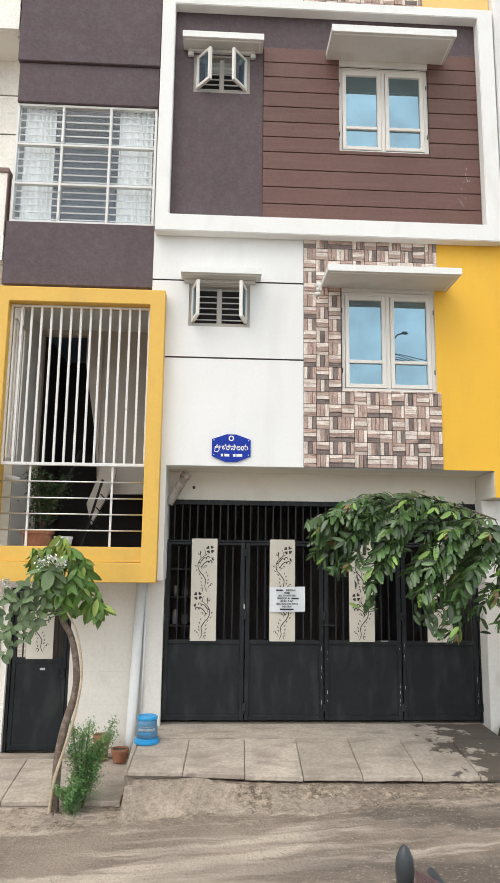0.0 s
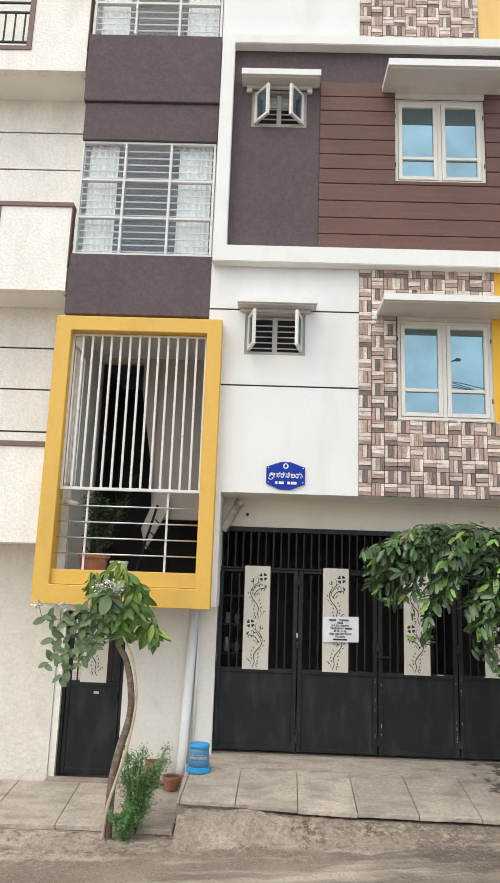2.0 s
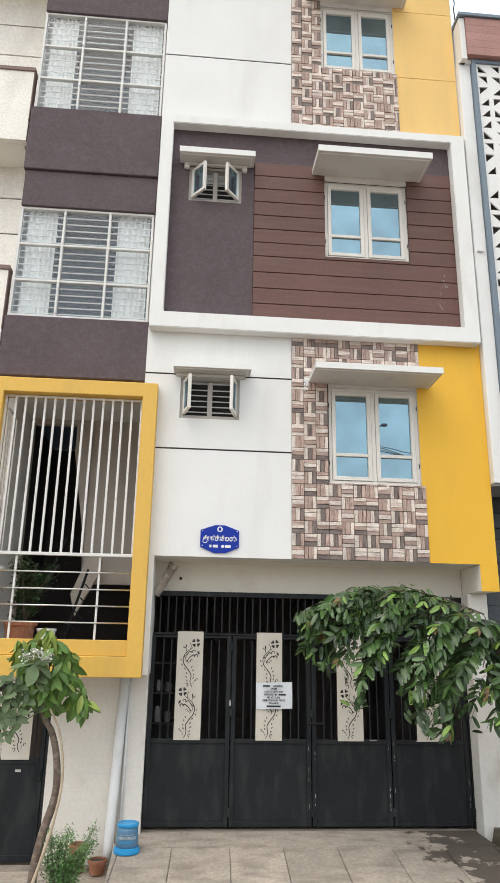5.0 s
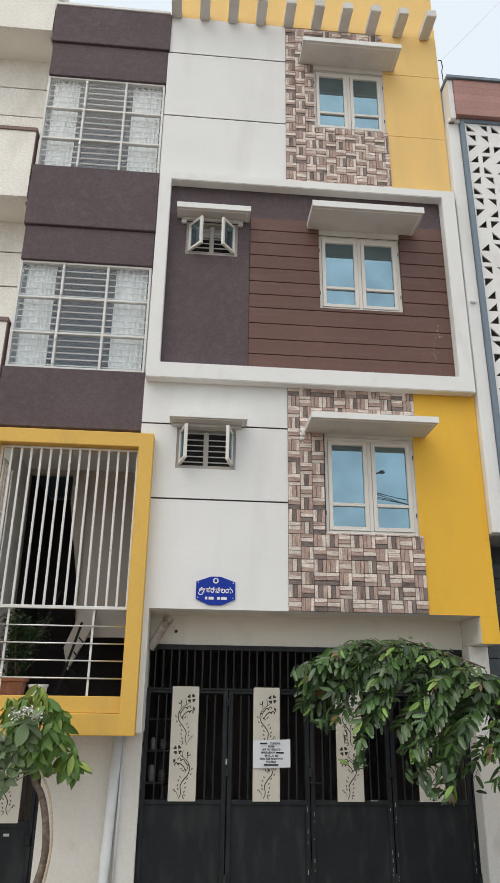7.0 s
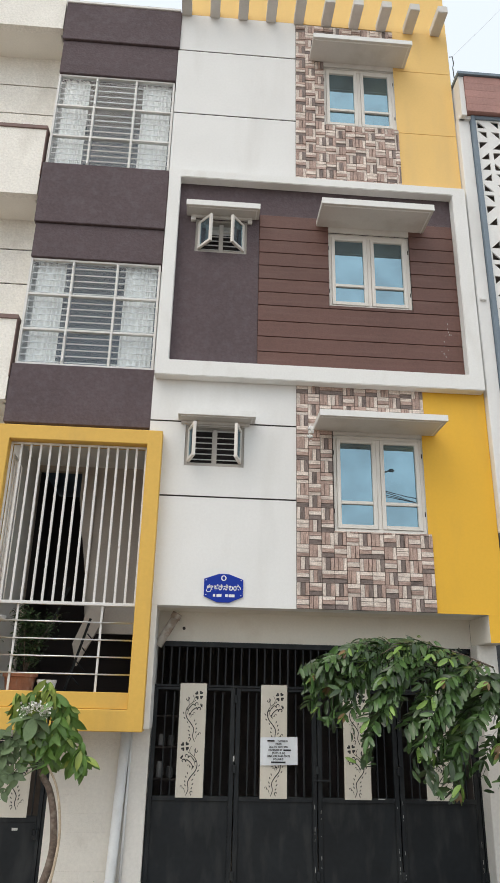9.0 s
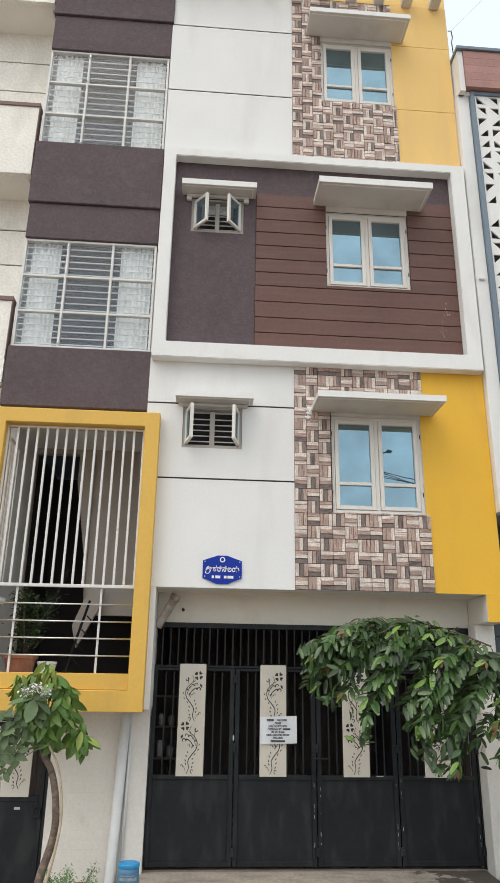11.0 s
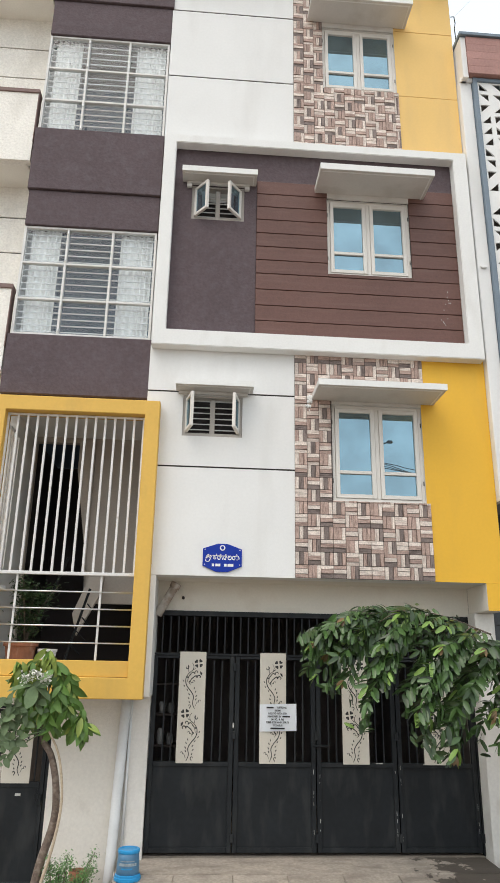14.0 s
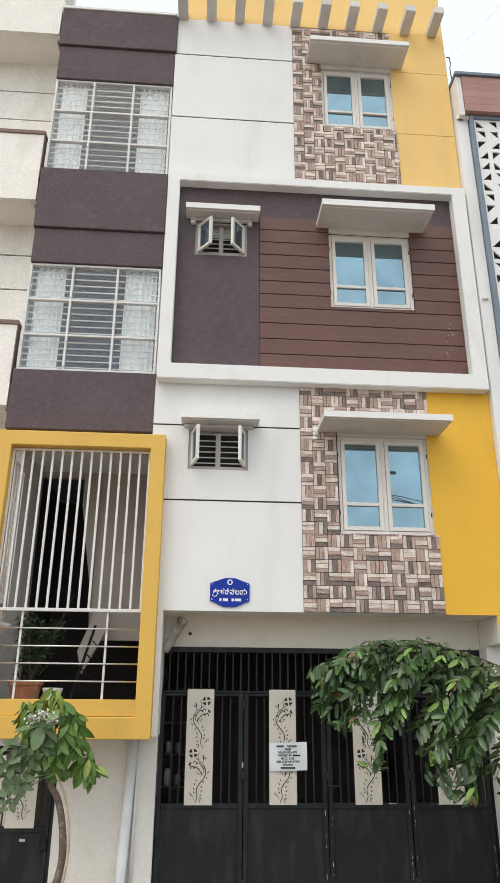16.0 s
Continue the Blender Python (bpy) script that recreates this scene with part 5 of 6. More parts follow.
# ---- the house on the other side: slate wall, white column, pierced screen, wood fascia ----
other = thing("neighbour_house", (4.2, 2.0, -0.2), "modern white house with slate cladding and a pierced white screen", "house")
part("plinth_wall", bars((2.402, 7.0, 0.45, 0.7, -0.35, 1.25)), WHITE, other)
part("column", soft(bars((2.405, 2.575, -0.10, 0.7, 3.83, 10.06)), 0.008), WHITE, other)
part("upper_wall", bars((2.575, 7.0, 0.02, 0.7, 3.83, 10.06)), WHITE, other)
part("sill_band", soft(bars((2.575, 7.0, -0.12, 0.02, 3.83, 4.24)), 0.008), WHITE, other)
# thin grey sheet that paints the shade below the white overhang
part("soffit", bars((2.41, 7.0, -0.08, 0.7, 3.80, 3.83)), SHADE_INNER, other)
slate = part("slate_wall", bars((2.42, 7.0, 0.55, 0.7, 1.25, 3.80)), GROUT, other, "dark slate stone cladding")
rng = random.Random(8)
z = 1.25
while z < 3.79:
    h = min(rng.choice((0.10, 0.14, 0.19)), 3.80 - z)
    x = 2.42 - rng.uniform(0, 0.2)
    while x < 4.2:
        w = rng.uniform(0.25, 0.5)
        a = max(x, 2.42)
        part("slate_tile", soft(bars((a + 0.003, x + w - 0.003, 0.53 - rng.uniform(0, 0.02), 0.55, z + 0.003, z + h - 0.003)), 0.003), SLATE, slate)
        x += w
    z += h
part("screen_frame", soft(bars((2.578, 2.64, -0.16, 0.02, 4.25, 10.06)), 0.005), JALI_FRAME, other)
part("screen_frame", soft(bars((2.64, 4.2, -0.158, 0.02, 4.25, 4.31)), 0.005), JALI_FRAME, other)
part("screen_frame", soft(bars((2.64, 4.2, -0.158, 0.02, 10.0, 10.06)), 0.005), JALI_FRAME, other)
# dark sheet that makes the screen's holes look shaded
part("screen_backing", bars((2.64, 4.2, -0.02, 0.01, 4.31, 10.0)), INSIDE, other)


def screen():
    bm, r = bmesh.new(), random.Random(4)
    cw, ch, x0, z0 = 0.19, 0.19, 2.64, 4.31
    turns = {0: 0, 1: 0, 2: 0, 3: 2, 4: 1, 5: 3}
    for i in range(8):
        for j in range(30):
            a, c = x0 + i * cw, z0 + j * ch
            o = [(a, c), (a + cw, c), (a + cw, c + ch), (a, c + ch)]
            if (j + 2 * i) % 13 == 6:
                bm.faces.new([bm.verts.new((x, -0.13, z)) for x, z in o])
                continue
            k = turns.get((j + i * 3) % 6, 0) if i % 2 == 0 else (turns.get((j + 2) % 6, 1) + 1) % 4
            o = o[k:] + o[:k]
            ctr = (a + cw / 2, c + ch / 2)
            inner = [(p[0] + (ctr[0] - p[0]) * 0.33, p[1] + (ctr[1] - p[1]) * 0.33) for p in o[:3]]
            ov = [bm.verts.new((x, -0.13, z)) for x, z in o]
            iv = [bm.verts.new((x, -0.13, z)) for x, z in inner]
            for f in ((ov[0], ov[1], iv[1], iv[0]), (ov[1], ov[2], iv[2], iv[1]), (ov[2], ov[3], iv[2]), (ov[3], iv[0], iv[2]), (ov[3], ov[0], iv[0])):
                bm.faces.new(f)
    bmesh.ops.remove_doubles(bm, verts=bm.verts, dist=0.0005)
    bmesh.ops.recalc_face_normals(bm, faces=bm.faces)
    ret = bmesh.ops.extrude_face_region(bm, geom=list(bm.faces))
    for v in ret["geom"]:
        if isinstance(v, bmesh.types.BMVert):
            v.co.y += 0.02
    bmesh.ops.recalc_face_normals(bm, faces=bm.faces)
    return bm


part("pierced_screen", screen(), WHITE_TRIM, other, "white sheet pierced with triangles")
part("fascia_return", soft(bars((2.42, 2.50, -0.21, 0.7, 10.0, 10.74)), 0.006), WHITE, other)
for k in range(5):
    part("fascia_board", soft(bars((2.502, 7.0, -0.23, 0.0, 10.067 + 0.134 * k, 10.2 + 0.134 * k)), 0.0012), FASCIA, other)
part("roof_cap", soft(bars((2.40, 7.0, -0.26, 0.7, 10.742, 10.80)), 0.006), JALI_FRAME, other)
part("cable_bracket", soft(bars((2.44, 2.52, -0.135, -0.10, 6.93, 6.975)), 0.008, 2), WHITE, other)
part("capital", soft(bars((2.403, 2.60, -0.14, 0.0, 10.0, 10.064)), 0.01), WHITE, other)

# overhead cable and its clamp at the corner of the roof
cable = solo("cable", tube(bmesh.new(), [(2.45 + 0.5 * k, -0.02 - 0.3 * k, 11.35 + 0.42 * k + 0.02 * k * k) for k in range(14)], 0.0025, 5), PVC, "thin grey overhead cable", "cable")
part("clamp", tube(bmesh.new(), ((2.40, -0.02, 11.34), (2.45, -0.02, 11.35), (2.46, -0.02, 11.22), (2.44, -0.02, 11.12), (2.45, -0.02, 10.80)), 0.008, 6), BLACK_AND_SHADE, cable)

# a pole with a lamp across the street and the cables that run on from it, mirrored in the lower window
POLE = mat("galvanised_pole", (0.20, 0.20, 0.20), 0.6, 0.12, 4, 0.1, 50, 0.1, metal=0.6)
CABLE = mat("black_cable_sheath", (0.02, 0.02, 0.022), 0.5, 0.1, 20, bump=0.0)
for x in (3.5, 14.0):
    foot = street_z(x, -9.2)
    pole = thing("street_lamp", (x, -9.2, foot), "grey steel street lamp pole carrying overhead cables", "street lamp", group="lamps across the street")
    part("pole", tube(bmesh.new(), ((x, -9.2, foot - 0.3), (x, -9.2, 4.0), (x, -9.2, 7.5)), (0.065, 0.055, 0.04), 12), POLE, pole, smooth=True)
    part("arm", tube(bmesh.new(), ((x, -9.2, 7.42), (x + 0.1, -9.15, 7.56), (x + 0.3, -9.1, 7.62)), 0.02, 8), POLE, pole, smooth=True)
    part("lamp_head", soft(bars((x + 0.20, x + 0.37, -9.16, -9.04, 7.57, 7.64)), 0.025, 2), POLE, pole)
for k, (y, top, sag) in enumerate(((-9.12, 7.08, 0.62), (-9.16, 7.0, 0.72), (-9.26, 7.12, 0.95), (-9.29, 6.98, 0.5))):
    line = [(3.5 + 10.5 * u, y, top - 4 * sag * u * (1 - u)) for u in [i / 30 for i in range(31)]]
    solo("overhead_cable", tube(bmesh.new(), line, 0.011, 6), CABLE, "black sagging overhead cable between two street lamps", "cable", group="overhead cables", smooth=True)

# mortar smeared at the back corner of the lower canopy
rng, bm = random.Random(6), bmesh.new()
for k in range(26):
    x, z = 0.205 - abs(rng.gauss(0, 0.03)), 5.06 - abs(rng.gauss(0, 0.07))
    res = bmesh.ops.create_icosphere(bm, subdivisions=1, radius=rng.uniform(0.008, 0.02))
    for v in res["verts"]:
        v.co = Vector((v.co.x, v.co.y * 0.5 - 0.018, v.co.z * 1.6)) + Vector((x, 0, z))
part("mortar_smear", bm, WHITE_TRIM, house, "white mortar smeared beside the canopy", smooth=True)

# ---- plants ----
def leaf_material(name, color, rough=0.45, island=0.35, obj=0.3):
    m = mat(name, color, rough, 0.12, 12, 0.1, 60, 0.15, 40, per_island=island, per_object=obj)
    b = m.node_tree.nodes["Principled BSDF"]
    b.inputs["Subsurface Weight"].default_value = 0.0
    return m


LEAF = leaf_material("glossy_green_leaf", (0.074, 0.143, 0.042), 0.30, 0.75, 0.4)
LEAF_YOUNG = leaf_material("young_yellow_green_leaf", (0.17, 0.28, 0.06))
LEAF_RED = leaf_material("young_copper_leaf", (0.20, 0.12, 0.04))
LEAF_MANGO = leaf_material("broad_green_leaf", (0.122, 0.235, 0.045))
LEAF_MANGO_YOUNG = leaf_material("young_olive_leaf", (0.25, 0.325, 0.06))
LEAF_GREY = leaf_material("grey_green_leaf", (0.145, 0.215, 0.095), 0.6, 0.55)
LEAF_FINE = leaf_material("fine_green_leaf", (0.135, 0.27, 0.085), 0.5, 0.5)
LEAF_DIM = leaf_material("dull_green_leaf", (0.05, 0.10, 0.035), 0.5)
BARK = mat("grey_brown_bark", (0.15, 0.112, 0.088), 0.9, 0.30, 14, 0.28, 60, 1.0, 40, dirt=(0.30, 0.25, 0.205), dirt_amount=0.6, dirt_scale=(16, 16, 22), dirt_edge=(0.5, 0.65))
BARK_PALE = mat("pale_bark", (0.50, 0.40, 0.29), 0.85, 0.2, 14, 0.15, 60, 0.5, 40)
PETAL = mat("white_petals", (0.75, 0.74, 0.68), 0.7, 0.05)


def leaf_points(length, width, fold=0.25, curl=0.25, n=5, blunt=0.6):
    """Rows of three points along a leaf: edge, midrib, edge."""
    rows = []
    for i in range(n + 1):
        u = i / n
        w = width * 0.5 * (math.sin(math.pi * u) ** blunt if 0 < i < n else (0.5 if blunt < 0.5 and i else 0.08))
        z = -curl * length * u * u
        rows.append(((u * length, -w, z + fold * w), (u * length, 0, z), (u * length, w, z + fold * w)))
    return rows


def add_leaf(bm, m, length, width, fold=0.25, curl=0.25, n=4, blunt=0.6):
    rows = [[bm.verts.new(m @ Vector(p)) for p in r] for r in leaf_points(length, width, fold, curl, n, blunt)]
    for a, b in zip(rows, rows[1:]):
        bm.faces.new((a[0], b[0], b[1], a[1]))
        bm.faces.new((a[1], b[1], b[2], a[2]))


def aim(at, along, roll=0.0):
    """A pose whose x axis points along, with its upper side up as far as it can be."""
    x = Vector(along).normalized()
    y = Vector((0, 0, 1)).cross(x)
    y = y.normalized() if y.length > 1e-4 else Vector((0, 1, 0))
    z = x.cross(y)
    return Matrix.Translation(at) @ Matrix((x, y, z)).transposed().to_4x4() @ Matrix.Rotation(roll, 4, "X")


def face(at, along, toward, roll=0.0):
    """A pose whose x axis points along and whose upper side turns toward a given way."""
    x = Vector(along).normalized()
    y = Vector(toward).cross(x)
    y = y.normalized() if y.length > 1e-3 else x.orthogonal().normalized()
    return Matrix.Translation(at) @ Matrix((x, y, x.cross(y))).transposed().to_4x4() @ Matrix.Rotation(roll, 4, "X")


def spline(points, steps=5):
    """A smooth line through the points."""
    p = [Vector(q) for q in points]
    p = [p[0] * 2 - p[1]] + p + [p[-1] * 2 - p[-2]]
    out = []
    for i in range(1, len(p) - 2):
        for k in range(steps):
            u = k / steps
            out.append(0.5 * ((2 * p[i]) + (p[i + 1] - p[i - 1]) * u + (2 * p[i - 1] - 5 * p[i] + 4 * p[i + 1] - p[i + 2]) * u * u + (3 * p[i] - p[i - 1] - 3 * p[i + 1] + p[i + 2]) * u ** 3))
    return out + [p[-2]]


def taper(n, a, b):
    return [a + (b - a) * i / (n - 1) for i in range(n)]


def leaf_mesh(name, material, length, width, fold=0.25, curl=0.25, blunt=0.6):
    bm = bmesh.new()
    add_leaf(bm, Matrix.Identity(4), length, width, fold, curl, 5, blunt)
    return mesh_of(name, bm, material, True)


def place_leaf(me, m, parent, s=1.0):
    ob = new("leaf", me)
    ob.parent = parent
    if parent.data is None:
        ob.matrix_parent_inverse = Matrix.Translation(-Vector(parent.location))
    ob.matrix_basis = m @ Matrix.Scale(s, 4)
    return ob


def between(table, x):
    return float(np.interp(x, [p[0] for p in table], [p[1] for p in table]))


def right_tree():
    r = random.Random(21)
    top = ((-0.2, 2.04), (0.1, 2.30), (0.5, 2.50), (1.15, 2.56), (1.8, 2.30), (2.4, 1.94), (2.9, 1.5))
    low = ((-0.2, 1.95), (0.0, 1.88), (0.14, 1.70), (0.24, 1.68), (0.36, 1.86), (0.41, 1.42), (0.54, 1.38), (0.60, 1.76), (0.80, 1.68), (0.95, 1.50), (1.03, 1.24), (1.20, 1.16), (1.36, 1.08), (1.5, 1.38), (1.7, 1.2), (2.1, 1.2), (2.6, 1.15), (2.9, 1.4))
    tree = thing("street_tree", (2.55, -0.75, -0.16), "leafy street tree with arching sprays of oblong leaflets", "tree")
    line = spline(((2.56, -0.76, -0.24), (2.48, -0.75, 0.2), (2.36, -0.73, 0.7), (2.25, -0.72, 1.1), (2.12, -0.74, 1.6), (1.95, -0.75, 2.05)))
    part("trunk", tube(bmesh.new(), line, taper(len(line), 0.062, 0.022), 10), BARK, tree, "grey-brown leaning trunk", smooth=True)
    leaf_m = [leaf_mesh("leaf", LEAF, 0.142, 0.047, 0.22, 0.12, 0.48), leaf_mesh("leaf", LEAF, 0.132, 0.046, 0.40, 0.28, 0.48)]
    young_m, red_m = leaf_mesh("leaf", LEAF_YOUNG, 0.13, 0.040, 0.25, 0.2, 0.45), leaf_mesh("leaf", LEAF_RED, 0.09, 0.030)
    rest, rest_young, twig, count = bmesh.new(), bmesh.new(), bmesh.new(), [0]

    def inside(p, slack=0.04):
        return -0.10 < p.x < 2.9 and between(low, p.x) - slack < p.z < between(top, p.x) + slack

    def put_leaf(q, along, normal, young, sc):
        tip = q + along.normalized() * 0.13 * sc
        if not inside(tip):
            return
        m = face(q, along, normal + Vector((r.uniform(-0.5, 0.5), r.uniform(-0.5, 0.5), r.uniform(-0.4, 0.5))), r.uniform(-0.55, 0.55))
        if q.y < -0.86 and count[0] < 290 and r.random() < 0.45:
            place_leaf(young_m if young else r.choice(leaf_m), m, tree, sc)
            count[0] += 1
        else:
            add_leaf(rest_young if young else rest, m @ Matrix.Scale(sc, 4), 0.138, 0.0465, 0.30, 0.20, 5, 0.48)

    def frond(p, d, pairs, young=False, gap=0.053):
        """A compound leaf: pairs of leaflets along a drooping stalk, with one at its tip."""
        d = d.normalized()
        normal = Vector((r.uniform(-0.8, 0.8), r.uniform(-0.9, 0.1), r.uniform(0.3, 1.0))).normalized()
        size, sag = r.uniform(0.78, 1.12), r.uniform(0.03, 0.11)
        line = [p.copy()]
        for i in range(pairs):
            line.append(line[-1] + d * gap * size)
            d = (d + Vector((0, 0, -sag))).normalized()
            side = d.cross(normal).normalized()
            s_len = size * (0.72 + 0.36 * math.sin(math.pi * (i + 1.2) / (pairs + 1.2)))
            for s in (-1, 1):
                if r.random() < 0.20:
                    continue
                along = d * r.uniform(0.5, 0.75) + side * s * r.uniform(0.7, 0.95) + Vector((0, 0, 0.06 - r.uniform(0, 0.36)))
                put_leaf(line[-1] + d * r.uniform(-0.008, 0.008), along, normal, young and i > pairs - 3 and r.random() < 0.45, s_len)
        put_leaf(line[-1], d, normal, young, size)
        kept = [q for q in line if inside(q, 0.0)]
        if len(kept) > 1:
            tube(twig, kept, taper(len(kept), 0.0028, 0.0014), 4, False)
        if young and r.random() < 0.25 and inside(line[-1]):
            for k in range(3):
                place_leaf(red_m, face(line[-1], d + Vector((r.uniform(-0.7, 0.7), -0.3, r.uniform(-0.9, 0.1))), (0, -1, 0.5)), tree)

    ridge = [Vector(p) for p in ((2.65, -0.75, 1.75), (2.2, -0.75, 2.12), (1.7, -0.78, 2.34), (1.2, -0.80, 2.48), (0.7, -0.84, 2.46), (0.3, -0.86, 2.36), (-0.02, -0.88, 2.20))]
    ridge = spline(ridge, 6)
    part("branch", tube(bmesh.new(), ridge[10:-8], taper(len(ridge) - 18, 0.009, 0.003), 7), BARK, tree, smooth=True)
    for y_off, z_off in ((-0.04, 0.0), (-0.20, -0.10), (0.20, 0.02)):
        frond(Vector((0.52, -0.85 + y_off, 2.40 + z_off)), Vector((-0.95, -0.05, -0.08)), 11, y_off < -0.1, 0.055)
    for p in [q for k, q in enumerate(ridge) if q.x < 2.62 and k % 5 in (0, 2, 3)]:
        for s in (-1, 1):
            frond(p, Vector((-0.75 - 0.3 * r.random(), s * 0.6, r.uniform(-0.35, 0.25))), r.randint(6, 9), r.random() < 0.3)
    # drooping boughs, each hung with compound leaves
    for x, y, z in ((0.20, -0.95, 1.70), (0.05, -0.80, 1.95), (0.57, -1.0, 1.22), (0.42, -0.85, 1.75), (0.90, -0.9, 1.45), (1.08, -1.05, 1.10), (0.98, -0.7, 1.25), (1.33, -0.8, 1.0), (1.40, -1.0, 1.35), (1.72, -1.05, 1.05), (1.65, -0.7, 1.2), (2.05, -1.0, 1.1), (2.30, -0.8, 1.15), (2.5, -0.9, 1.3), (1.2, -1.0, 1.75), (0.75, -1.05, 1.95), (1.85, -1.0, 1.6), (1.55, -0.6, 1.7), (2.2, -1.08, 1.35), (2.45, -1.05, 1.25), (2.65, -1.0, 1.45), (2.35, -1.1, 1.75), (2.1, -1.1, 1.55), (1.0, -1.1, 1.3), (0.52, -1.05, 1.35)):
        end = Vector((x, y, z))
        start = min(ridge, key=lambda p: abs(p.x - x - 0.62)) + Vector((0, (y + 0.8) * 0.4, -0.03))
        mid = start * 0.5 + end * 0.5 + Vector((-0.05, -0.08, 0.26 * (start.z - end.z) + 0.04))
        n = max(5, int((start - end).length / 0.075))
        line = [start * (1 - u) ** 2 + mid * 2 * u * (1 - u) + end * u * u for u in [i / n for i in range(n + 1)]]
        m = max(3, n * 3 // 4)
        part("branch", tube(bmesh.new(), line[:m], taper(m, 0.006, 0.002), 5), BARK, tree, smooth=True)
        for i in range(2, n + 1):
            d = (line[i] - line[i - 1]).normalized()
            s = 1 if i % 2 else -1
            if i % 2 == 0 or i == n:
                frond(line[i], d * 0.7 + Vector((s * 0.65, r.uniform(-0.6, 0.1), r.uniform(-0.2, 0.25))), r.randint(4, 7), i > n - 2 or r.random() < 0.15)
        frond(line[-1] - (line[-1] - line[-3]) * 0.8, line[-1] - line[-3] + Vector((0, -0.02, 0.02)), 6, True)
    heart = Vector((1.75, -0.75, 2.0))
    for k in range(78):
        x = 2.8 - 2.5 * r.random() ** 1.4
        a, b = between(low, x), between(top, x)
        p = Vector((x, -0.66 + r.uniform(-0.2, 0.4), a + (b - a) * (1 - 0.55 * r.random() ** 1.2)))
        d = (p - heart).normalized() * 0.8 + Vector((r.uniform(-0.8, 0.4), r.uniform(-0.6, 0.3), r.uniform(-0.4, 0.3)))
        frond(p - d.normalized() * 0.12, d, r.randint(5, 8), r.random() < 0.25)
    for name, bm, m in (("foliage", rest, LEAF), ("young_foliage", rest_young, LEAF_YOUNG), ("twig_mass", twig, LEAF_DIM)):
        tagged(part(name, bm, m, tree, smooth=True), kind="stuff")


right_tree()


def left_tree():
    r = random.Random(33)
    tree = thing("street_tree", (-2.40, -0.90, -0.44), "young street tree with a crooked trunk and drooping broad leaves", "tree")
    line = spline(((-2.385, -0.90, -0.52), (-2.385, -0.90, -0.25), (-2.375, -0.90, 0.05), (-2.33, -0.90, 0.32), (-2.265, -0.90, 0.55), (-2.245, -0.90, 0.72), (-2.27, -0.90, 0.95), (-2.33, -0.90, 1.15), (-2.41, -0.90, 1.28), (-2.42, -0.90, 1.5)), 4)
    part("trunk", tube(bmesh.new(), line, taper(len(line), 0.043, 0.024), 10), BARK, tree, "crooked grey-brown trunk", smooth=True)
    me = [leaf_mesh("leaf", LEAF_MANGO, 0.20, 0.080, 0.3, 0.25, 0.75), leaf_mesh("leaf", LEAF_MANGO, 0.175, 0.078, 0.35, 0.4, 0.7)]
    young = leaf_mesh("leaf", LEAF_MANGO_YOUNG, 0.165, 0.062, 0.3, 0.3, 0.75)
    top = Vector((-2.42, -0.90, 1.5))
    clusters = (((-2.54, -0.98, 1.90), 13), ((-2.42, -1.02, 2.00), 12), ((-2.30, -0.97, 1.88), 14), ((-2.24, -0.95, 1.66), 14), ((-2.34, -1.02, 1.64), 13), ((-2.13, -0.93, 1.42), 13), ((-2.05, -0.95, 1.40), 10), ((-2.09, -1.0, 1.50), 9), ((-2.68, -0.98, 1.88), 9), ((-2.46, -0.98, 1.70), 13), ((-2.62, -0.95, 1.70), 10), ((-2.33, -0.92, 1.44), 10), ((-2.40, -1.02, 1.56), 12), ((-2.30, -1.03, 1.60), 12), ((-2.50, -1.0, 1.58), 11), ((-2.45, -1.04, 1.83), 9), ((-2.36, -1.05, 1.93), 9), ((-2.22, -1.0, 1.80), 11), ((-2.62, -1.0, 1.82), 9), ((-2.28, -1.05, 1.70), 10), ((-2.18, -1.0, 1.56), 9), ((-2.55, -0.90, 1.45), 9))
    for c, n in clusters:
        c = Vector(c)
        part("branch", tube(bmesh.new(), (top - Vector((0, 0, 0.15)), (top + c) / 2 + Vector((0, 0, 0.04)), c), (0.012, 0.008, 0.004), 6), BARK, tree, smooth=True)
        n = n + 2
        for k in range(n):
            a = 2 * math.pi * k / n + r.uniform(-0.3, 0.3)
            d = Vector((math.cos(a), math.sin(a) * 0.8 - 0.2, r.uniform(-2.4, -0.25)))
            q = c + Vector((r.uniform(-0.03, 0.03), r.uniform(-0.03, 0.03), r.uniform(-0.05, 0.06)))
            toward = Vector((r.uniform(-0.9, 0.9), -0.8, r.uniform(0.0, 0.8)))
            place_leaf(young if r.random() < (0.55 if c.z > 1.85 else 0.2) else r.choice(me), face(q, d, toward, r.uniform(-0.5, 0.5)), tree, r.uniform(0.55, 1.08))

    shrub = thing("milkweed_shrub", (-2.44, -0.93, -0.44), "tall grey-green shrub with white flower heads", "shrub")
    line = spline(((-2.43, -0.95, -0.52), (-2.39, -0.97, -0.15), (-2.315, -0.97, 0.12), (-2.235, -0.97, 0.42), (-2.192, -0.96, 0.72), (-2.205, -0.96, 0.95), (-2.26, -0.96, 1.18), (-2.36, -0.97, 1.36)), 4)
    part("stem", tube(bmesh.new(), line, taper(len(line), 0.016, 0.009), 8), BARK_PALE, shrub, "pale woody stem", smooth=True)
    grey = [leaf_mesh("leaf", LEAF_GREY, 0.160, 0.088, 0.2, 0.12, 0.55), leaf_mesh("leaf", LEAF_GREY, 0.13, 0.072, 0.3, 0.25, 0.55)]
    start = Vector((-2.38, -1.00, 1.36))
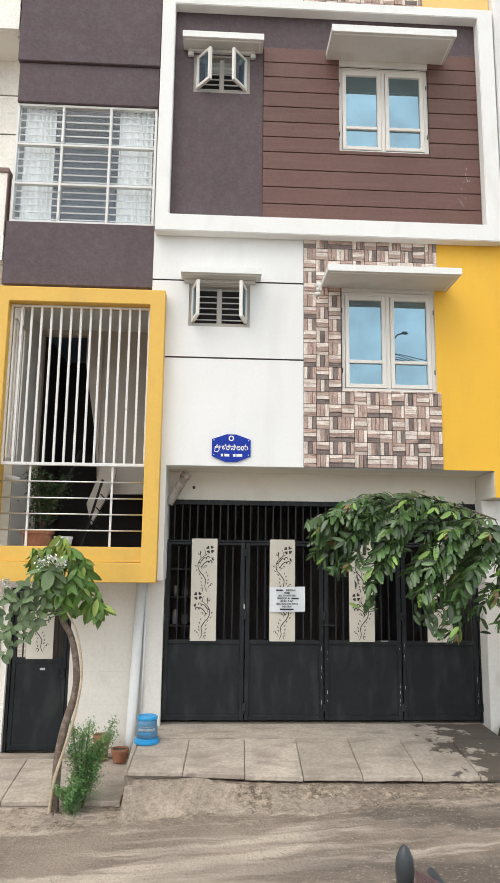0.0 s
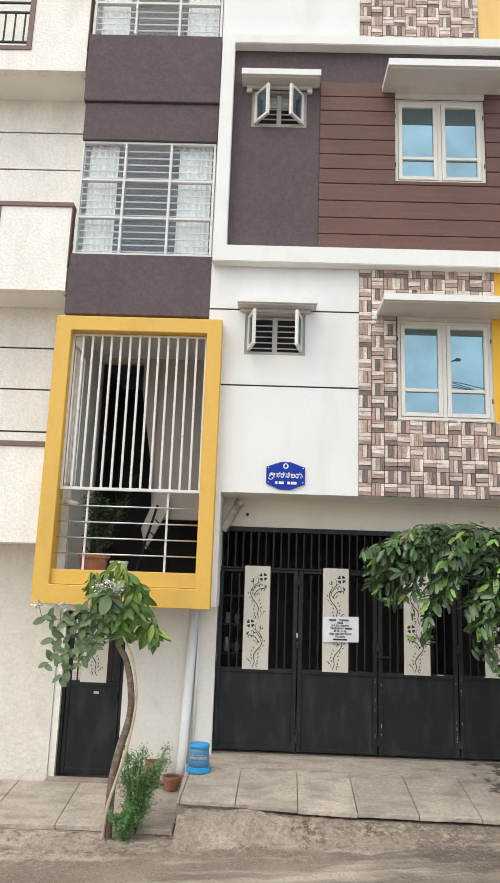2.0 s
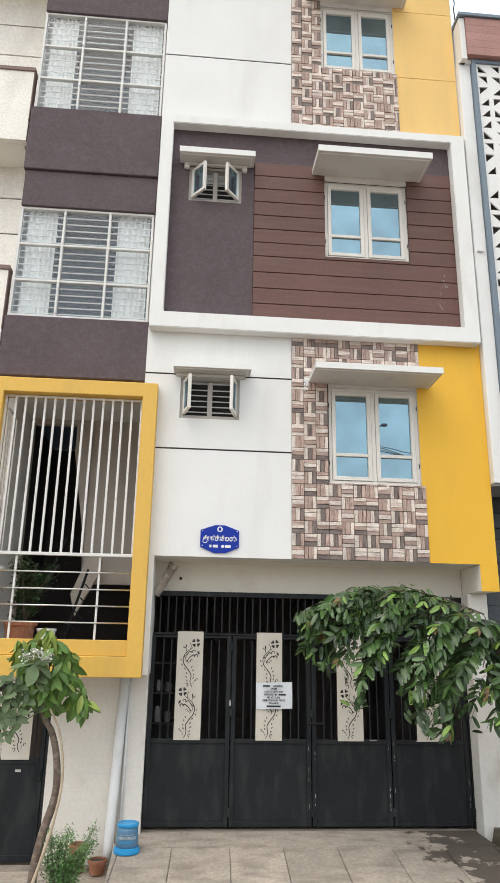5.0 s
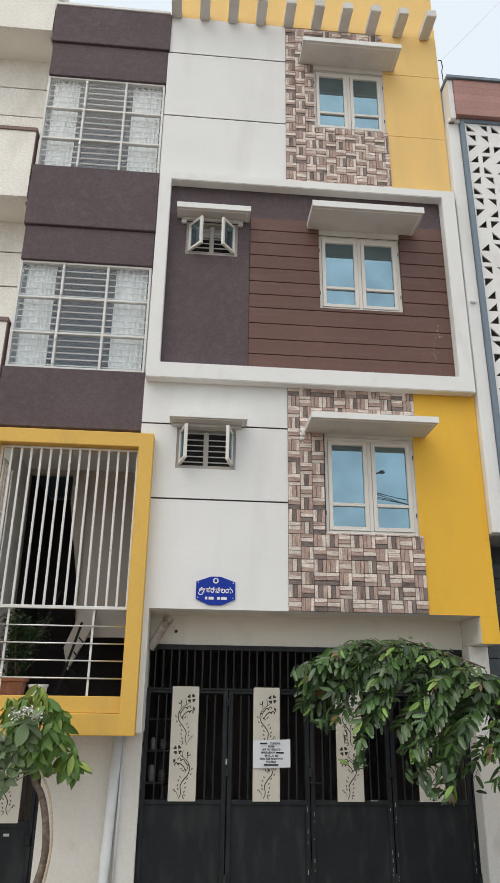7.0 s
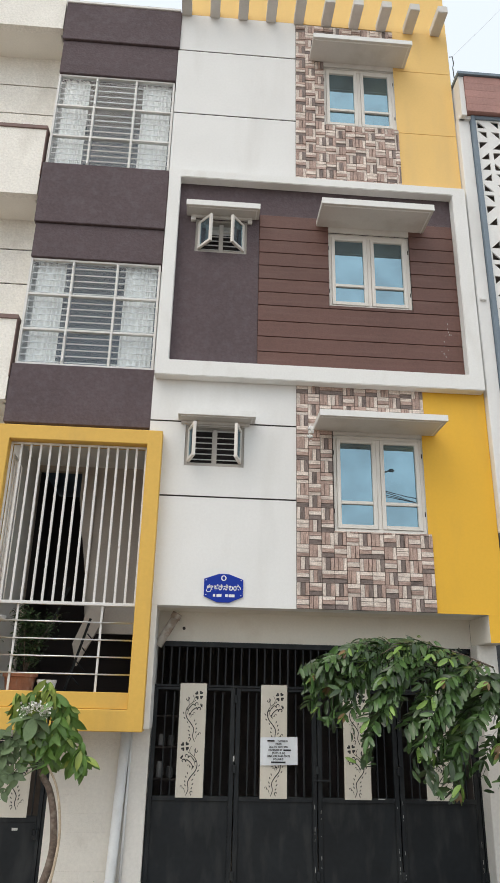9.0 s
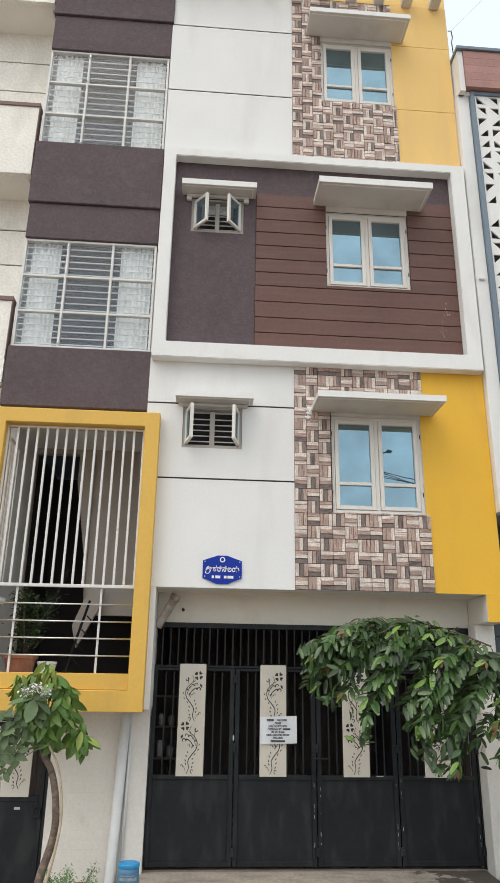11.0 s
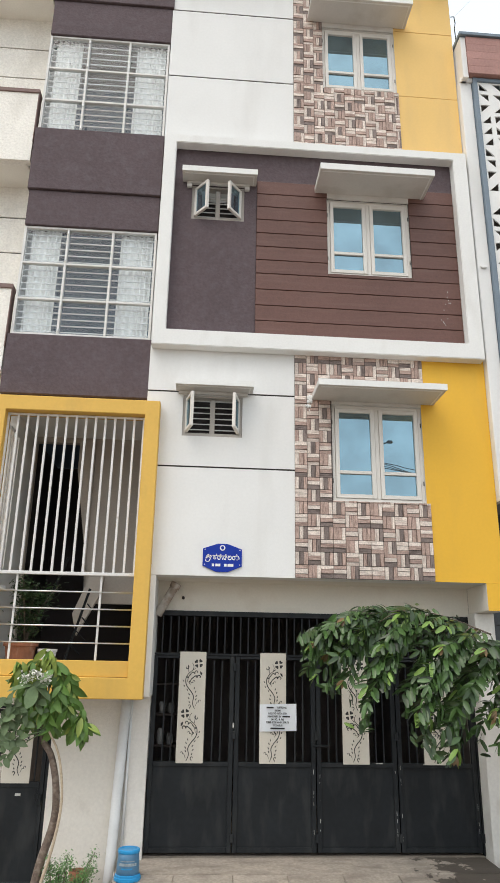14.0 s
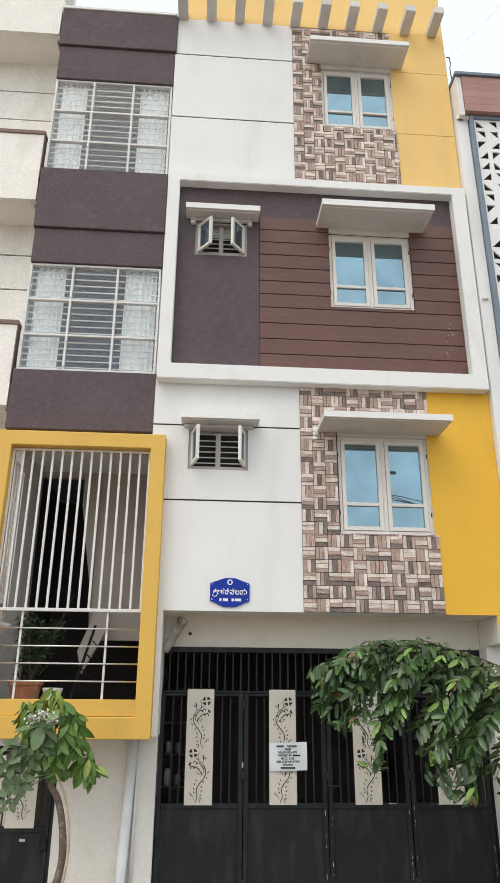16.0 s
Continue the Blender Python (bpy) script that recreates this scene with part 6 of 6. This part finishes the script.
    for end in ((-3.10, -1.08, 1.50), (-3.02, -1.02, 1.30), (-3.05, -1.05, 1.08), (-2.88, -1.12, 0.98), (-2.86, -1.1, 1.46), (-2.74, -1.12, 1.60), (-2.50, -1.18, 1.74), (-2.93, -1.1, 1.16)):
        end = Vector(end)
        mid = (start + end) / 2 + Vector((0, -0.03, 0.05))
        curve = lambda u: start * (1 - u) ** 2 + mid * 2 * u * (1 - u) + end * u * u
        part("stem", tube(bmesh.new(), [curve(u) for u in (0, 0.2, 0.4, 0.6, 0.8, 1)], (0.005, 0.0045, 0.004, 0.004, 0.003, 0.002), 6), LEAF_GREY, shrub, smooth=True)
        d = (end - start).normalized()
        for k in range(14):
            q = curve(0.38 + 0.62 * k / 13)
            a = k * 2.4 + r.uniform(-0.4, 0.4)
            along = d * 0.35 + Vector((0.9 * math.cos(a), -0.3, 0.9 * math.sin(a)))
            place_leaf(r.choice(grey), face(q, along, (r.uniform(-0.4, 0.3), -0.9, r.uniform(0.2, 0.7)), r.uniform(-0.3, 0.3)), shrub, r.uniform(0.5, 0.9))
    for a, tilt, roll, sc in ((188, -0.3, 0.5, 1.35), (262, -0.5, -0.3, 1.3), (322, -0.1, -0.5, 1.2), (214, 0.3, 0.1, 0.95), (292, 0.2, 0.6, 0.9), (15, 0.2, 0.3, 0.8)):
        a = radians(a)
        place_leaf(grey[0], face((-2.47 + r.uniform(-0.02, 0.02), -1.19, 1.74), (math.cos(a), tilt, math.sin(a) * 0.9), (r.uniform(-0.3, 0.3), -0.8, 0.7), roll), shrub, sc)
    for f in ((-2.55, -1.21, 1.80), (-2.47, -1.22, 1.84), (-2.38, -1.2, 1.80), (-2.90, -1.12, 1.62), (-3.14, -1.1, 1.62)):
        bm = bmesh.new()
        for k in range(64):
            p = Vector(f) + Vector((r.gauss(0, 0.026), r.gauss(0, 0.015), r.gauss(0, 0.018)))
            add_leaf(bm, aim(p, (r.uniform(-1, 1), r.uniform(-1, 0.2), r.uniform(-0.5, 1))), 0.028, 0.021, n=2)
        tagged(part("flower_head", bm, PETAL, shrub, "cluster of small white flowers"), kind="stuff")
        part("flower_stalk", tube(bmesh.new(), ((f[0] + 0.03, f[1] + 0.06, f[2] - 0.14), f), (0.004, 0.003), 5), LEAF_GREY, shrub)


left_tree()


def fine_bush(name, centre, radius, height, n, leaf, material, label, category, stems=7, seed=1, lean=0.0):
    r = random.Random(seed)
    c = Vector(centre)
    plant = thing(name, centre, label, category)
    leaves, count = bmesh.new(), 0
    for k in range(stems):
        a = 2 * math.pi * k / stems + r.uniform(-0.4, 0.4)
        reach = r.uniform(0.3, 1.0) * radius
        end = c + Vector((lean + reach * math.cos(a), reach * math.sin(a), height * r.uniform(0.6, 1.0)))
        mid = c + Vector((0.3 * reach * math.cos(a), 0.3 * reach * math.sin(a), height * 0.5))
        at = [c * (1 - u) ** 2 + mid * 2 * u * (1 - u) + end * u * u for u in (0, 0.25, 0.5, 0.75, 1)]
        part("stem", tube(bmesh.new(), at, (0.008, 0.007, 0.006, 0.004, 0.003), 5), BARK, plant, smooth=True)
        for i in range(n // stems):
            u = r.uniform(0.12, 1.0) ** 0.8
            q = c * (1 - u) ** 2 + mid * 2 * u * (1 - u) + end * u * u
            spread = radius * 0.42 * (1.1 - 0.6 * u)
            q = q + Vector((r.gauss(0, spread * 0.5), r.gauss(0, spread * 0.5), r.gauss(0, spread * 0.4)))
            s = leaf * r.uniform(0.6, 1.2)
            add_leaf(leaves, aim(q, (r.uniform(-1, 1), r.uniform(-1, 1), r.uniform(-0.5, 0.9)), r.uniform(-0.6, 0.6)), s, s * 0.48, n=3)
    tagged(part("foliage", leaves, material, plant, smooth=True), kind="stuff")
    return plant


fine_bush("bush", (-2.15, -0.80, -0.42), 0.27, 0.78, 8600, 0.023, LEAF_FINE, "bushy green herb growing at the foot of the tree", "bush", 14, 4, 0.07)
fine_bush("bush", (-2.22, -0.96, -0.44), 0.17, 0.34, 3000, 0.022, LEAF_FINE, "low green herb beside the pavement", "bush", 8, 9)

# balcony plants
bp = thing("planter", (-2.99, 0.32, 1.90), "terracotta planter with a leafy plant on the balcony", "planter")
part("pot", lathe(bmesh.new(), ((0.13, 0), (0.135, 0.01), (0.165, 0.20), (0.185, 0.205), (0.185, 0.25), (0.16, 0.25), (0.155, 0.22)), (-2.99, 0.32, 1.90), 24), CLAY, bp)
part("soil", lathe(bmesh.new(), ((0.152, 0), (0.152, 0.004)), (-2.99, 0.32, 2.12), 18), SOIL, bp)
fine_bush("potted_plant", (-2.95, 0.34, 2.12), 0.33, 0.76, 1300, 0.055, LEAF_DIM, "leafy shrub growing in the balcony planter", "plant", 10, 14, 0.08)
wp = thing("flower_pot", (-2.70, 0.32, 1.90), "white plastic flower pot on the balcony", "flower pot")
part("pot", lathe(bmesh.new(), ((0.08, 0), (0.10, 0.15), (0.108, 0.155), (0.108, 0.18), (0.095, 0.18)), (-2.70, 0.32, 1.90), 20), PVC, wp)


# ---- a parked scooter; its mirror and cowl rise into view ----
def scooter():
    MAROON = mat("maroon_scooter_paint", (0.075, 0.014, 0.024), 0.25, 0.05, bump=0.0)
    BLACK = mat("black_scooter_plastic", (0.03, 0.035, 0.04), 0.4, 0.1, bump=0.05)
    gz = street_z(0.3, -5.4)
    s = thing("scooter", (0.35, -5.42, gz), "maroon scooter with black mirrors parked in the street", "scooter")
    for x in (-0.30, 0.95):
        w = part("wheel", bmesh.new(), BLACK, s)
        bm = bmesh.new()
        pts = [(x + 0.19 * math.cos(a * math.pi / 12), -5.42, gz + 0.235 + 0.19 * math.sin(a * math.pi / 12)) for a in range(25)]
        part("tyre", tube(bm, pts, 0.045, 10, False), BLACK, w, smooth=True)
        part("rim", tube(bmesh.new(), ((x, -5.45, gz + 0.235), (x, -5.39, gz + 0.235)), 0.14, 20), STEEL, w)
    part("deck", soft(bars((-0.12, 0.35, -5.56, -5.28, gz + 0.24, gz + 0.32)), 0.03, 2), BLACK, s)
    part("rear_body", soft(bars((0.32, 1.15, -5.55, -5.29, gz + 0.34, gz + 0.70)), 0.09, 3), MAROON, s)
    part("seat", soft(bars((0.30, 1.12, -5.54, -5.30, gz + 0.70, gz + 0.80)), 0.04, 3), BLACK, s)
    part("front_shield", soft(bars((-0.20, -0.10, -5.60, -5.24, gz + 0.36, gz + 1.02)), 0.04, 2), MAROON, s)
    part("fork", tube(bmesh.new(), ((-0.30, -5.42, gz + 0.25), (-0.16, -5.42, gz + 0.95)), 0.03, 8), STEEL, s)
    part("handlebar_cowl", plate(bmesh.new(), ((-0.325, 1.00 + gz), (-0.322, gz + 1.165), (-0.25, gz + 1.13), (-0.15, gz + 1.0)), -5.52, -5.34), MAROON, s)
    part("handlebar", tube(bmesh.new(), ((-0.20, -5.75, gz + 1.06), (-0.18, -5.42, gz + 1.05), (-0.20, -5.10, gz + 1.06)), 0.014, 8), BLACK, s)
    m = part("mirror", lathe(bmesh.new(), ((0.010, 0.0), (0.026, 0.012), (0.030, 0.05), (0.026, 0.085), (0.014, 0.112), (0.003, 0.122)), (-0.385, -5.45, 0.888), 16), BLACK, s, "black mirror housing", smooth=True)
    part("mirror_stem", tube(bmesh.new(), ((-0.385, -5.45, 0.895), (-0.35, -5.46, 0.87), (-0.30, -5.47, gz + 1.06)), 0.006, 6), BLACK, m)


scooter()
